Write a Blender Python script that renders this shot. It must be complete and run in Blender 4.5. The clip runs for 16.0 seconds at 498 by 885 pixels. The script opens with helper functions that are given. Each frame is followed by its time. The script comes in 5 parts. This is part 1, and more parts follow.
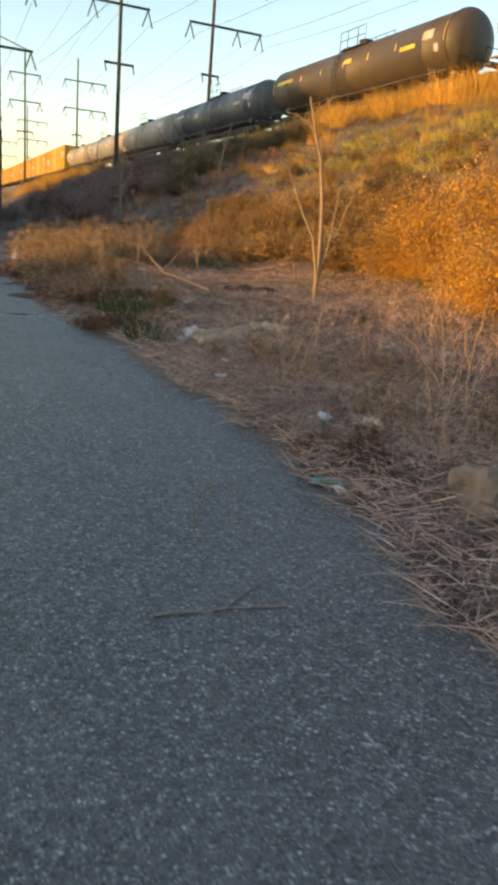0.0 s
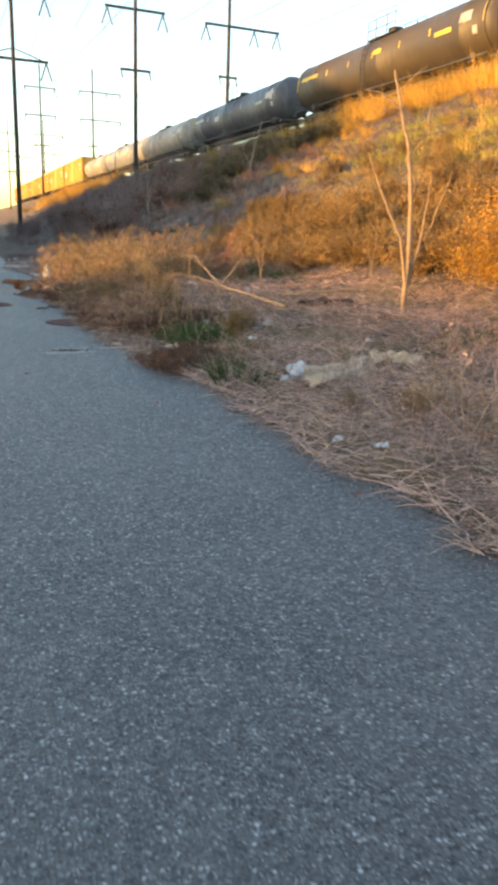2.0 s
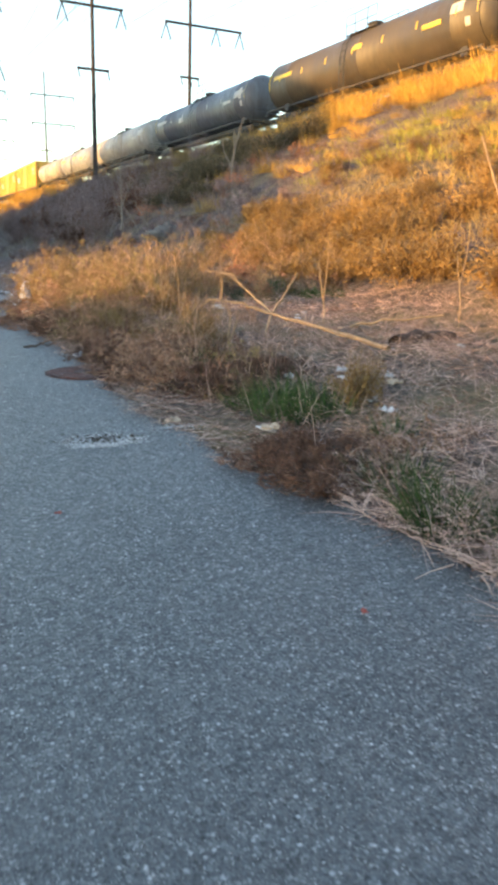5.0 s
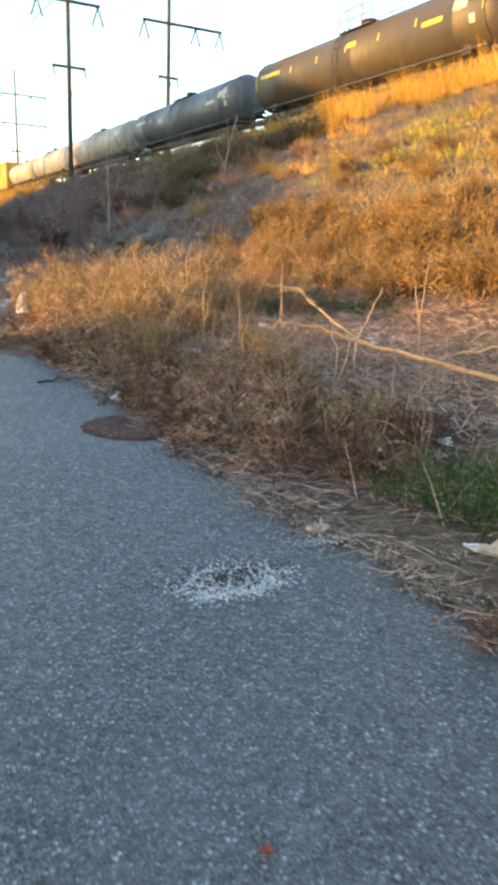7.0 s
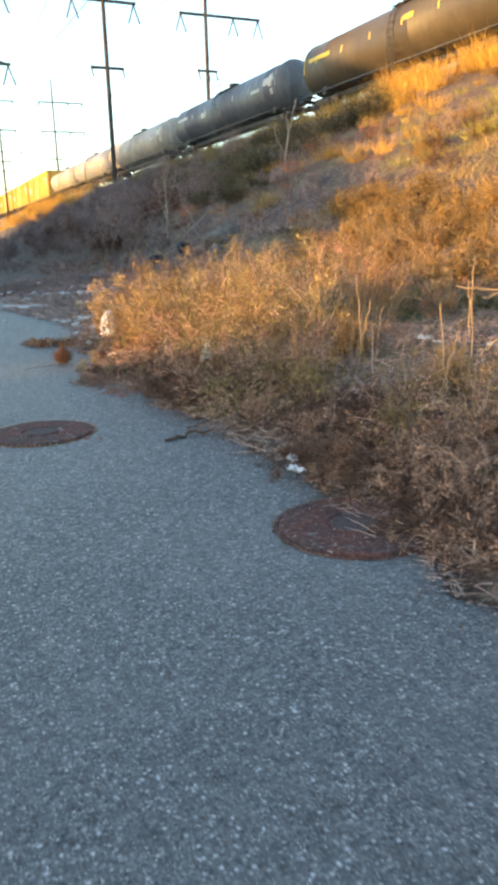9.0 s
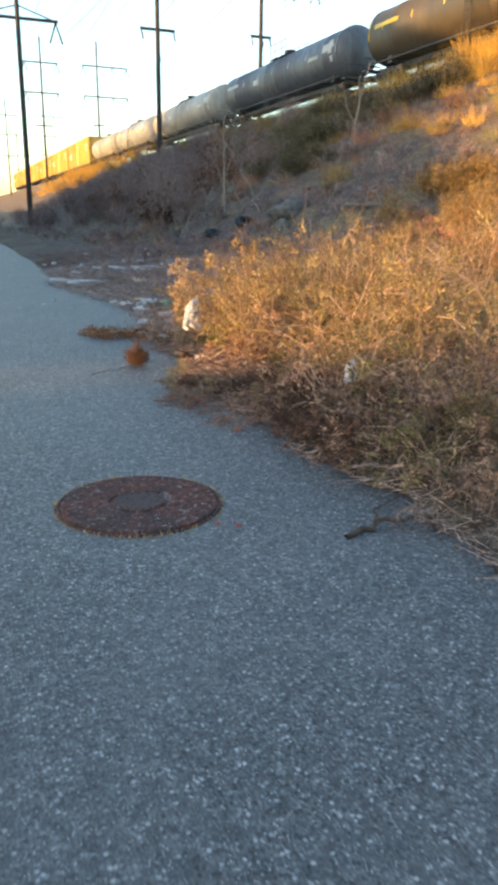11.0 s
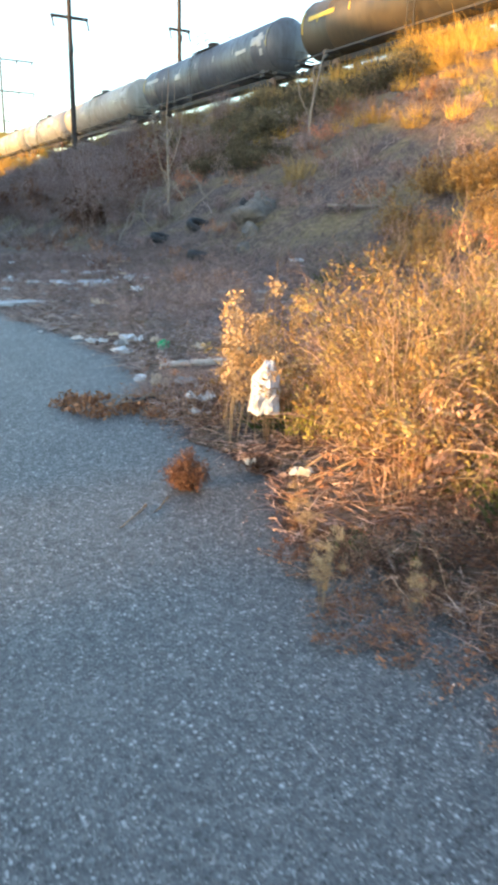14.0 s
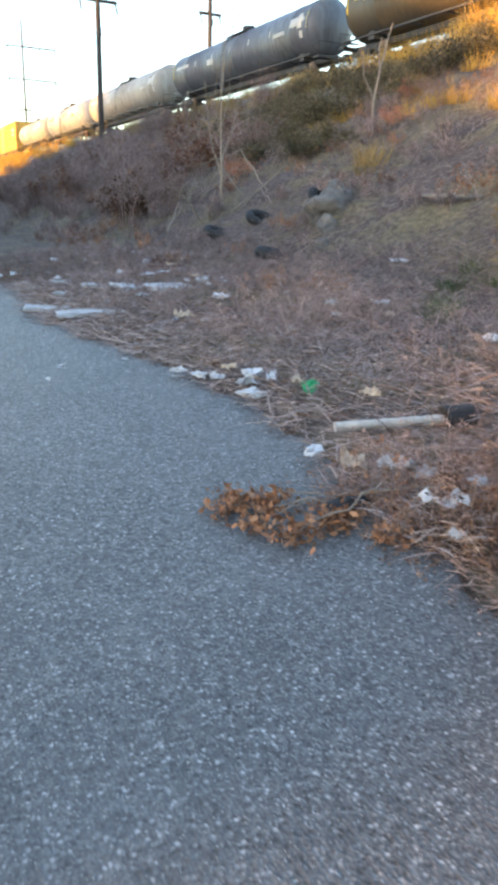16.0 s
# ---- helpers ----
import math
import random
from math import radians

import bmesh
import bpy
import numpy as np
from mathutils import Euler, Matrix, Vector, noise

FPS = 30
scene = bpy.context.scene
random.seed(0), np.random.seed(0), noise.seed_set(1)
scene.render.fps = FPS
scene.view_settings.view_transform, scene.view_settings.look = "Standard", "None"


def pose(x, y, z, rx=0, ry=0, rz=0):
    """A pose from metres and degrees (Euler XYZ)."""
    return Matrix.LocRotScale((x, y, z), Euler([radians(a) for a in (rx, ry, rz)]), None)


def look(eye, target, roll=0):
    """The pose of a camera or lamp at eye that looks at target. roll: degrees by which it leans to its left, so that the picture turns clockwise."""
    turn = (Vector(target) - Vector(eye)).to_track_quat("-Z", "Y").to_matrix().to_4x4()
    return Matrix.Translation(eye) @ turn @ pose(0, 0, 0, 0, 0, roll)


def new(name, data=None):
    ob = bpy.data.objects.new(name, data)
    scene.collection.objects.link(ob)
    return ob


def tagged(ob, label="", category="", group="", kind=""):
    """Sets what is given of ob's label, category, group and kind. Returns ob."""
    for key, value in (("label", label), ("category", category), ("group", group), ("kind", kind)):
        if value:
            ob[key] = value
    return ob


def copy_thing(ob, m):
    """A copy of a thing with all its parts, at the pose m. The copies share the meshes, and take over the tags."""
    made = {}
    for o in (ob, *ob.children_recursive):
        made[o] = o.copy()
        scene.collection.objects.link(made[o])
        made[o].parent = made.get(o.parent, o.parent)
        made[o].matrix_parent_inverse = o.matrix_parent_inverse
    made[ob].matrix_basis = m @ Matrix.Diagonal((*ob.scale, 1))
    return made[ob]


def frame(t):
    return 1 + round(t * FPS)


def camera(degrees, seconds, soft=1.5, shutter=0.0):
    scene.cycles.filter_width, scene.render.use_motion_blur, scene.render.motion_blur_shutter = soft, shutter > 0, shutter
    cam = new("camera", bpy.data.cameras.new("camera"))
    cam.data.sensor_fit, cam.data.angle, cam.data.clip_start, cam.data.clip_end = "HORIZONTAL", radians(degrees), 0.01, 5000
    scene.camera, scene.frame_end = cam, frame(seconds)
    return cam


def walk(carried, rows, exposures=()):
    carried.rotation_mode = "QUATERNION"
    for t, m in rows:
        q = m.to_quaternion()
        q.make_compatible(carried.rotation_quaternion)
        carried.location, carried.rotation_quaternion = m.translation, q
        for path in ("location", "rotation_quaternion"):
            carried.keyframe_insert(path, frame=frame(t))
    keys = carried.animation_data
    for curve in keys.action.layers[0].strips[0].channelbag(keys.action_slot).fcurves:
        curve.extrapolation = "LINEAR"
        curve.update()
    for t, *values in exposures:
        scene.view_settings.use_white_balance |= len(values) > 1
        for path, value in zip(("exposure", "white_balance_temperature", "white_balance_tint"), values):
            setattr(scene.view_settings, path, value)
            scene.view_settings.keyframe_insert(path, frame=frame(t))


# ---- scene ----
cam = camera(37.0, 16.0, soft=4.2, shutter=0.22)
METRES, EYE, TILT, LEAN, TURN = 18.055, 1.3, 3.88, 1.15, -24.6
ROWS = [
    (0.0, 0.0, 0.0, 0.0, 2.07, -19.59, -5.84),
    (0.5, -0.0139, 0.0265, -0.002, 2.19, -19.55, -4.08),
    (1.0, -0.0252, 0.0544, -0.0034, 2.74, -19.42, -4.46),
    (1.5, -0.0404, 0.0805, -0.0064, 2.69, -19.19, -3.71),
    (2.0, -0.0509, 0.1125, -0.0105, 3.13, -19.42, -3.09),
    (2.5, -0.0638, 0.1414, -0.0135, 6.67, -19.52, -0.5),
    (3.0, -0.0712, 0.1735, -0.0151, 6.11, -19.18, 1.22),
    (5.5, -0.1436, 0.3071, -0.0235, -1.62, -18.71, -3.53),
    (6.0, -0.1579, 0.3354, -0.0259, -2.46, -18.57, -3.35),
    (6.5, -0.1706, 0.3636, -0.0278, -2.37, -18.34, -4.0),
    (7.0, -0.1837, 0.3919, -0.0306, -2.48, -18.43, -3.5),
    (7.5, -0.1954, 0.4216, -0.0327, -1.01, -18.82, -2.81),
    (8.0, -0.2106, 0.4492, -0.0343, 1.65, -18.35, -1.84),
    (8.5, -0.2229, 0.4773, -0.0363, 0.55, -18.47, -1.69),
    (9.0, -0.2377, 0.5028, -0.0382, 0.14, -18.95, 0.35),
    (9.5, -0.2485, 0.5306, -0.0405, 1.34, -19.53, -0.78),
    (10.0, -0.2635, 0.5578, -0.043, 3.04, -20.08, -1.52),
    (12.5, -0.3226, 0.696, -0.0539, 2.14, -21.01, -2.33),
    (13.0, -0.3345, 0.7251, -0.056, 0.69, -20.75, -2.15),
    (13.5, -0.3447, 0.7568, -0.0587, -2.22, -20.59, -2.15),
    (14.0, -0.3581, 0.7837, -0.0602, -3.64, -20.34, -2.64),
    (14.5, -0.3703, 0.8161, -0.0632, -4.26, -20.4, -1.68),
    (15.0, -0.3853, 0.8445, -0.0662, -2.91, -20.66, -2.09),
    (15.5, -0.3987, 0.8755, -0.0686, -2.76, -20.84, -2.25),
    (16.0, -0.4134, 0.9038, -0.0706, -2.33, -20.98, -2.78),
]
EXPOSURES = [(0.0, 2.03, 7350, 14), (0.5, 2.23, 7350, 14), (1.0, 2.28, 7150, 14), (1.5, 2.25, 7150, 14), (2.0, 2.68, 7000, 14), (2.5, 2.28, 6900, 18),
             (3.0, 2.11, 6800, 24), (5.5, 3.03, 6650, 10), (6.0, 2.98, 6650, 10), (6.5, 2.78, 6650, 10), (7.0, 2.88, 6650, 10), (7.5, 3.33, 6550, 10),
             (8.0, 1.83, 6950, 18), (8.5, 2.93, 6550, 10), (9.0, 2.93, 6550, 10), (9.5, 3.18, 6550, 10), (10.0, 2.73, 6550, 10), (12.5, 3.08, 6200, 10),
             (13.0, 3.33, 6200, 10), (13.5, 3.23, 6300, 10), (14.0, 3.18, 6300, 10), (14.5, 3.25, 6300, 10), (15.0, 3.33, 6400, 10), (15.5, 3.28, 6600, 16),
             (16.0, 3.33, 6600, 16)]
walk(cam, [(t, pose(0, 0, EYE, TILT, LEAN, TURN) @ pose(METRES * x, METRES * y, METRES * z, 90 + pitch, roll, yaw)) for t, x, y, z, yaw, pitch, roll in ROWS], exposures=EXPOSURES)

# ---- daylight: a low sun from the west, a clear sky ----
SUN_EL, SUN_AZ = 5.0, 268.0
world = bpy.data.worlds.new("sky")
scene.world = world
world.use_nodes = True
sky = world.node_tree.nodes.new("ShaderNodeTexSky")
sky.sky_type, sky.sun_disc = "NISHITA", False
sky.ozone_density, sky.dust_density = 1.6, 0.7
sky.sun_elevation, sky.sun_rotation = radians(SUN_EL), radians(SUN_AZ)
world.node_tree.links.new(sky.outputs[0], world.node_tree.nodes["Background"].inputs[0])
world.node_tree.nodes["Background"].inputs[1].default_value = 0.15
sun = new("sun", bpy.data.lights.new("sun", "SUN"))
sun.data.energy, sun.data.angle, sun.data.color = 1.55, radians(1.5), (1.0, 0.55, 0.16)
sun.matrix_world = look((100 * math.sin(radians(SUN_AZ)) * math.cos(radians(SUN_EL)), 100 * math.cos(radians(SUN_AZ)) * math.cos(radians(SUN_EL)), 100 * math.sin(radians(SUN_EL))), (0, 0, 0))


rng = np.random.default_rng(7)


# ---- materials ----
class Nodes:
    """A small builder of node materials."""
    def __init__(self, name, rough=0.8, metal=0.0, spec=0.3):
        self.m = bpy.data.materials.new(name)
        self.m.use_nodes = True
        self.t = self.m.node_tree
        self.b = self.t.nodes["Principled BSDF"]
        self.b.inputs["Roughness"].default_value = rough
        self.b.inputs["Metallic"].default_value = metal
        self.b.inputs["Specular IOR Level"].default_value = spec
        self.co = self.t.nodes.new("ShaderNodeTexCoord").outputs["Object"]

    def n(self, kind, **sets):
        node = self.t.nodes.new("ShaderNode" + kind)
        for k, v in sets.items():
            node.inputs[k.replace("_", " ")].default_value = v
        return node

    def link(self, a, b):
        self.t.links.new(a, b)

    def noise(self, scale, detail=6.0, rough=0.6, co=None):
        node = self.n("TexNoise", Scale=scale, Detail=detail, Roughness=rough)
        self.link(co or self.co, node.inputs["Vector"])
        return node.outputs["Fac"]

    def ramp(self, fac, *stops, constant=False):
        node = self.t.nodes.new("ShaderNodeValToRGB")
        el = node.color_ramp.elements
        while len(el) < len(stops):
            el.new(0.5)
        for e, (p, c) in zip(el, stops):
            e.position = p
            e.color = (*c, 1) if len(c) == 3 else c
        if constant:
            node.color_ramp.interpolation = "CONSTANT"
        self.link(fac, node.inputs["Fac"])
        return node.outputs["Color"]

    def mix(self, fac, a, b, blend="MIX"):
        node = self.t.nodes.new("ShaderNodeMix")
        node.data_type, node.blend_type = "RGBA", blend
        for i, v in ((0, fac), (6, a), (7, b)):
            if isinstance(v, (int, float)):
                node.inputs[i].default_value = v
            elif isinstance(v, tuple):
                node.inputs[i].default_value = (*v, 1)
            else:
                self.link(v, node.inputs[i])
        return node.outputs[2]

    def bump(self, height, strength=0.5, distance=0.01):
        node = self.n("Bump", Strength=strength, Distance=distance)
        self.link(height, node.inputs["Height"])
        self.link(node.outputs[0], self.b.inputs["Normal"])

    def colour(self, c):
        if isinstance(c, tuple):
            self.b.inputs["Base Color"].default_value = (*c, 1)
        else:
            self.link(c, self.b.inputs["Base Color"])

    def rough(self, r):
        self.link(r, self.b.inputs["Roughness"])


def make_asphalt():
    k = Nodes("asphalt", rough=0.6, spec=0.8)
    fine = k.n("TexVoronoi", Scale=78.0)
    k.link(k.co, fine.inputs["Vector"])
    small = k.n("TexVoronoi", Scale=190.0)
    k.link(k.co, small.inputs["Vector"])
    pick = k.n("SeparateColor")
    k.link(fine.outputs["Color"], pick.inputs[0])
    pick2 = k.n("SeparateColor")
    k.link(small.outputs["Color"], pick2.inputs[0])
    stone = k.ramp(pick.outputs[0], (0.0, (0.011, 0.011, 0.011)), (0.40, (0.054, 0.052, 0.049)), (0.80, (0.104, 0.099, 0.095)), (0.90, (0.172, 0.164, 0.155)), (1.0, (0.400, 0.384, 0.366)))
    grit = k.ramp(pick2.outputs[1], (0.0, (0.015, 0.015, 0.015)), (0.55, (0.069, 0.065, 0.062)), (0.90, (0.116, 0.110, 0.105)), (1.0, (0.335, 0.317, 0.300)))
    gap = k.ramp(fine.outputs["Distance"], (0.25, (0, 0, 0)), (0.62, (1, 1, 1)))
    stone = k.mix(gap, stone, grit)
    wear = k.noise(0.9, 7.0)
    stone = k.mix(k.ramp(wear, (0.42, (0, 0, 0)), (0.72, (0.4, 0.4, 0.4))), stone, (0.13, 0.125, 0.118))
    mottle = k.noise(22.0, 6.0, 0.75)
    stone = k.mix(0.55, stone, k.ramp(mottle, (0.34, (0.35, 0.35, 0.35)), (0.5, (1.0, 1.0, 1.0)), (0.66, (1.75, 1.72, 1.70))), "MULTIPLY")
    dust = k.noise(3.5, 8.0, 0.7)
    stone = k.mix(k.ramp(dust, (0.60, (0, 0, 0)), (0.78, (0.35, 0.35, 0.35))), stone, (0.232, 0.216, 0.194))
    edge_dirt = k.noise(1.4, 6.0, 0.65)
    stone = k.mix(k.ramp(edge_dirt, (0.58, (0, 0, 0)), (0.75, (0.3, 0.3, 0.3))), stone, (0.116, 0.108, 0.099))
    k.colour(stone)
    k.rough(k.ramp(pick.outputs[0], (0.0, (0.75, 0.75, 0.75)), (0.8, (0.52, 0.52, 0.52)), (1.0, (0.36, 0.36, 0.36))))
    k.bump(fine.outputs["Distance"], 0.5, 0.004)
    return k.m


def make_ground():
    k = Nodes("soil_and_litter", rough=0.95, spec=0.1)
    a = k.noise(0.55, 8.0, 0.65)
    b = k.noise(9.0, 8.0, 0.75)
    c = k.noise(60.0, 5.0, 0.7)
    soil = k.ramp(b, (0.25, (0.047, 0.035, 0.032)), (0.5, (0.160, 0.121, 0.106)), (0.62, (0.293, 0.230, 0.206)), (0.8, (0.480, 0.405, 0.369)))
    grass = k.ramp(b, (0.3, (0.106, 0.088, 0.054)), (0.55, (0.284, 0.223, 0.135)), (0.75, (0.454, 0.351, 0.230)))
    col = k.mix(k.ramp(a, (0.45, (0, 0, 0)), (0.62, (1, 1, 1))), soil, grass)
    col = k.mix(0.5, col, k.ramp(c, (0.3, (0.3, 0.3, 0.3)), (0.7, (1.0, 1.0, 1.0))), "MULTIPLY")
    k.colour(col)
    k.bump(k.mix(0.5, b, c), 1.0, 0.06)
    return k.m


def make_leaf(name, *cols, rough=0.7, trans=0.0, wide=0.35):
    """Dry plant matter: the colour changes from blade to blade and from plant to plant."""
    k = Nodes(name, rough=rough, spec=0.2)
    isl = k.t.nodes.new("ShaderNodeNewGeometry").outputs["Random Per Island"]
    stops = [(i / max(1, len(cols) - 1), c) for i, c in enumerate(cols)]
    col = k.ramp(isl, *stops)
    per = k.t.nodes.new("ShaderNodeObjectInfo").outputs["Random"]
    hue = k.n("HueSaturation")
    mul = k.n("MapRange")
    k.link(per, mul.inputs["Value"])
    mul.inputs["To Min"].default_value, mul.inputs["To Max"].default_value = 1 - wide, 1 + wide
    k.link(mul.outputs[0], hue.inputs["Value"])
    k.link(col, hue.inputs["Color"])
    k.colour(hue.outputs[0])
    return k.m


def make_wood(name, dark, light, scale=30.0):
    k = Nodes(name, rough=0.85, spec=0.15)
    f = k.noise(scale, 8.0, 0.7)
    k.colour(k.ramp(f, (0.3, dark), (0.7, light)))
    k.bump(f, 0.6, 0.01)
    return k.m


def make_paint(name, base, dirt, rough=0.45, rust=(0.12, 0.07, 0.04), amount=0.35, metal=0.0):
    """Weathered paint on a rail car: streaks run down, grime lies in blotches."""
    k = Nodes(name, rough=rough, metal=metal, spec=0.5)
    m = k.n("Mapping")
    m.inputs["Scale"].default_value = (1.0, 1.0, 0.16)
    k.link(k.co, m.inputs["Vector"])
    streak = k.noise(3.2, 8.0, 0.7, m.outputs[0])
    blot = k.noise(0.6, 7.0, 0.7)
    col = k.mix(k.ramp(streak, (0.40, (0, 0, 0)), (0.75, (1, 1, 1))), base, dirt)
    col = k.mix(k.ramp(blot, (0.48, (0, 0, 0)), (0.72, (amount,) * 3)), col, rust)
    k.colour(col)
    k.rough(k.ramp(streak, (0.3, (rough,) * 3), (0.8, (min(1, rough + 0.35),) * 3)))
    k.bump(k.noise(25.0, 4.0), 0.08, 0.01)
    return k.m


def make_rust():
    k = Nodes("rusty_iron", rough=0.85, metal=0.15, spec=0.25)
    a = k.noise(30.0, 9.0, 0.8)
    b = k.noise(11.0, 7.0, 0.7)
    c = k.noise(46.0, 6.0, 0.8)
    d = k.noise(5.0, 4.0, 0.6)
    col = k.ramp(a, (0.30, (0.020, 0.011, 0.010)), (0.45, (0.085, 0.034, 0.026)), (0.58, (0.165, 0.066, 0.046)), (0.75, (0.25, 0.125, 0.085)))
    col = k.mix(k.ramp(d, (0.42, (0.7, 0.7, 0.7)), (0.58, (0, 0, 0))), col, k.ramp(a, (0.35, (0.020, 0.017, 0.018)), (0.65, (0.085, 0.062, 0.060))))
    col = k.mix(k.ramp(b, (0.60, (0, 0, 0)), (0.66, (0.8, 0.8, 0.8))), col, (0.21, 0.185, 0.175))
    col = k.mix(k.ramp(c, (0.58, (0, 0, 0)), (0.64, (0.9, 0.9, 0.9))), col, (0.46, 0.41, 0.37))
    k.colour(col)
    k.bump(k.mix(0.5, a, c), 0.9, 0.008)
    return k.m


def make_plain(name, col, rough=0.6, metal=0.0, vary=0.25, scale=20.0, spec=0.4):
    k = Nodes(name, rough=rough, metal=metal, spec=spec)
    f = k.noise(scale, 6.0, 0.65)
    k.colour(k.ramp(f, (0.3, tuple(c * (1 - vary) for c in col)), (0.7, tuple(min(1, c * (1 + vary)) for c in col))))
    k.bump(f, 0.25, 0.01)
    return k.m


ASPHALT, GROUND, RUST = make_asphalt(), make_ground(), make_rust()
STRAW = make_leaf("straw", (0.272, 0.178, 0.145), (0.438, 0.294, 0.234), (0.611, 0.432, 0.342), (0.339, 0.223, 0.184), (0.173, 0.109, 0.092))
GOLD = make_leaf("golden_grass", (0.46, 0.255, 0.045), (0.56, 0.33, 0.065), (0.34, 0.185, 0.040), (0.60, 0.39, 0.10))
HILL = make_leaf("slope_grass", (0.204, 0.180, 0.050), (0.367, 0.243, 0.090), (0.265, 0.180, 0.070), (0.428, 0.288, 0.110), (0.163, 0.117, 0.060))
ORANGE = make_leaf("rust_leaf", (0.20, 0.112, 0.036), (0.28, 0.162, 0.050), (0.145, 0.082, 0.030), (0.34, 0.215, 0.075), (0.09, 0.055, 0.027))
COPPER = make_leaf("copper_leaf", (0.448, 0.204, 0.022), (0.582, 0.292, 0.030), (0.314, 0.138, 0.018), (0.650, 0.363, 0.050), (0.179, 0.077, 0.016))
WEEDSTEM = make_leaf("weed_stem", (0.373, 0.220, 0.143), (0.552, 0.344, 0.226), (0.227, 0.129, 0.091), (0.681, 0.454, 0.309), (0.137, 0.078, 0.060), wide=0.55)
DRYLEAF = make_leaf("curled_dry_leaf", (0.177, 0.092, 0.062), (0.323, 0.173, 0.108), (0.477, 0.272, 0.170), (0.092, 0.049, 0.035), (0.584, 0.352, 0.223), wide=0.55)
AMBER = make_leaf("amber_dry_leaf", (0.230, 0.155, 0.054), (0.318, 0.233, 0.084), (0.148, 0.093, 0.032), (0.370, 0.289, 0.118), (0.089, 0.055, 0.024), wide=0.55)
MAUVE = make_leaf("brown_dead_stalk", (0.280, 0.188, 0.162), (0.424, 0.300, 0.257), (0.196, 0.127, 0.113), (0.561, 0.417, 0.351))
BROWN = make_leaf("brown_seedhead", (0.081, 0.045, 0.032), (0.230, 0.130, 0.089), (0.391, 0.235, 0.158), (0.149, 0.090, 0.058))
TAN = make_leaf("tan_seedhead", (0.270, 0.176, 0.074), (0.340, 0.226, 0.089), (0.190, 0.116, 0.047), (0.400, 0.297, 0.137), (0.130, 0.083, 0.042))
RUSSET = make_leaf("russet_weed", (0.188, 0.086, 0.048), (0.300, 0.143, 0.075), (0.106, 0.050, 0.032), (0.375, 0.198, 0.109), wide=0.55)
CREAM = make_leaf("cream_flower", (0.375, 0.249, 0.126), (0.452, 0.317, 0.174), (0.275, 0.169, 0.085))
GREEN = make_leaf("green_grass", (0.025, 0.052, 0.011), (0.051, 0.088, 0.020), (0.085, 0.116, 0.032), (0.021, 0.040, 0.011))
OLIVE = make_leaf("olive_leaf", (0.067, 0.063, 0.032), (0.109, 0.092, 0.046), (0.162, 0.122, 0.069), (0.076, 0.059, 0.035), (0.043, 0.042, 0.023))
YELGREEN = make_leaf("yellow_green_grass", (0.198, 0.204, 0.036), (0.306, 0.272, 0.054), (0.252, 0.230, 0.054), (0.378, 0.306, 0.081))
REDDISH = make_leaf("red_brown_weed", (0.11, 0.05, 0.032), (0.18, 0.085, 0.05), (0.075, 0.035, 0.022), (0.24, 0.125, 0.07))
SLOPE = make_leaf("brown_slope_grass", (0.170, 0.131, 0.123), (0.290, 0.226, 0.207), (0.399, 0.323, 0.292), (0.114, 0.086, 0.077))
REDLEAFY = make_leaf("orange_brown_leaf", (0.30, 0.135, 0.065), (0.21, 0.10, 0.055), (0.38, 0.19, 0.10), (0.12, 0.065, 0.042))
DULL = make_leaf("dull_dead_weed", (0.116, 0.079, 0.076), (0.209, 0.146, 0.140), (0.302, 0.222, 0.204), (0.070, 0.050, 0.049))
GREY = make_leaf("bare_twig", (0.138, 0.088, 0.079), (0.310, 0.226, 0.204), (0.207, 0.127, 0.110), (0.460, 0.363, 0.330))
PINK = make_leaf("red_leaf", (0.42, 0.13, 0.08), (0.36, 0.16, 0.11), (0.46, 0.20, 0.11), (0.27, 0.09, 0.06))
DARK = make_leaf("dark_brown_mat", (0.052, 0.027, 0.019), (0.115, 0.060, 0.040), (0.196, 0.105, 0.065), (0.081, 0.043, 0.030))
STEM = make_wood("dry_stem", (0.16, 0.11, 0.07), (0.34, 0.25, 0.16))
BARK = make_wood("pale_bark", (0.21, 0.140, 0.085), (0.40, 0.285, 0.175), 18.0)
GREYBARK = make_wood("grey_bark", (0.15, 0.115, 0.09), (0.34, 0.28, 0.225), 18.0)
CHARWOOD = make_wood("rotten_wood", (0.035, 0.024, 0.018), (0.144, 0.090, 0.063), 22.0)
POLE = make_wood("pole_wood", (0.035, 0.028, 0.025), (0.09, 0.075, 0.065), 6.0)
DARKIRON = make_plain("dark_iron", (0.070, 0.046, 0.042), 0.85, 0.1, 0.7, 60.0)
SAND = make_leaf("pale_sand", (0.30, 0.235, 0.18), (0.40, 0.32, 0.25), (0.22, 0.165, 0.125), (0.47, 0.39, 0.31))
BALLAST = make_plain("ballast", (0.30, 0.28, 0.27), 0.95, 0, 0.5, 12.0)
STEEL = make_plain("dark_steel", (0.05, 0.045, 0.042), 0.6, 0.3, 0.4, 8.0)
RAILM = make_plain("rail_steel", (0.16, 0.10, 0.07), 0.5, 0.6, 0.3, 8.0)
# black car: the low sun's gold is tinted into base and streak colours
TANKBLACK = make_paint("gold_tinted_black_paint", (0.055, 0.043, 0.028), (0.105, 0.082, 0.052), 0.40, (0.085, 0.060, 0.040), 0.4)
TANKTAN = make_paint("tan_tank_paint", (0.22, 0.175, 0.115), (0.13, 0.105, 0.08), 0.42, (0.10, 0.07, 0.045), 0.4)
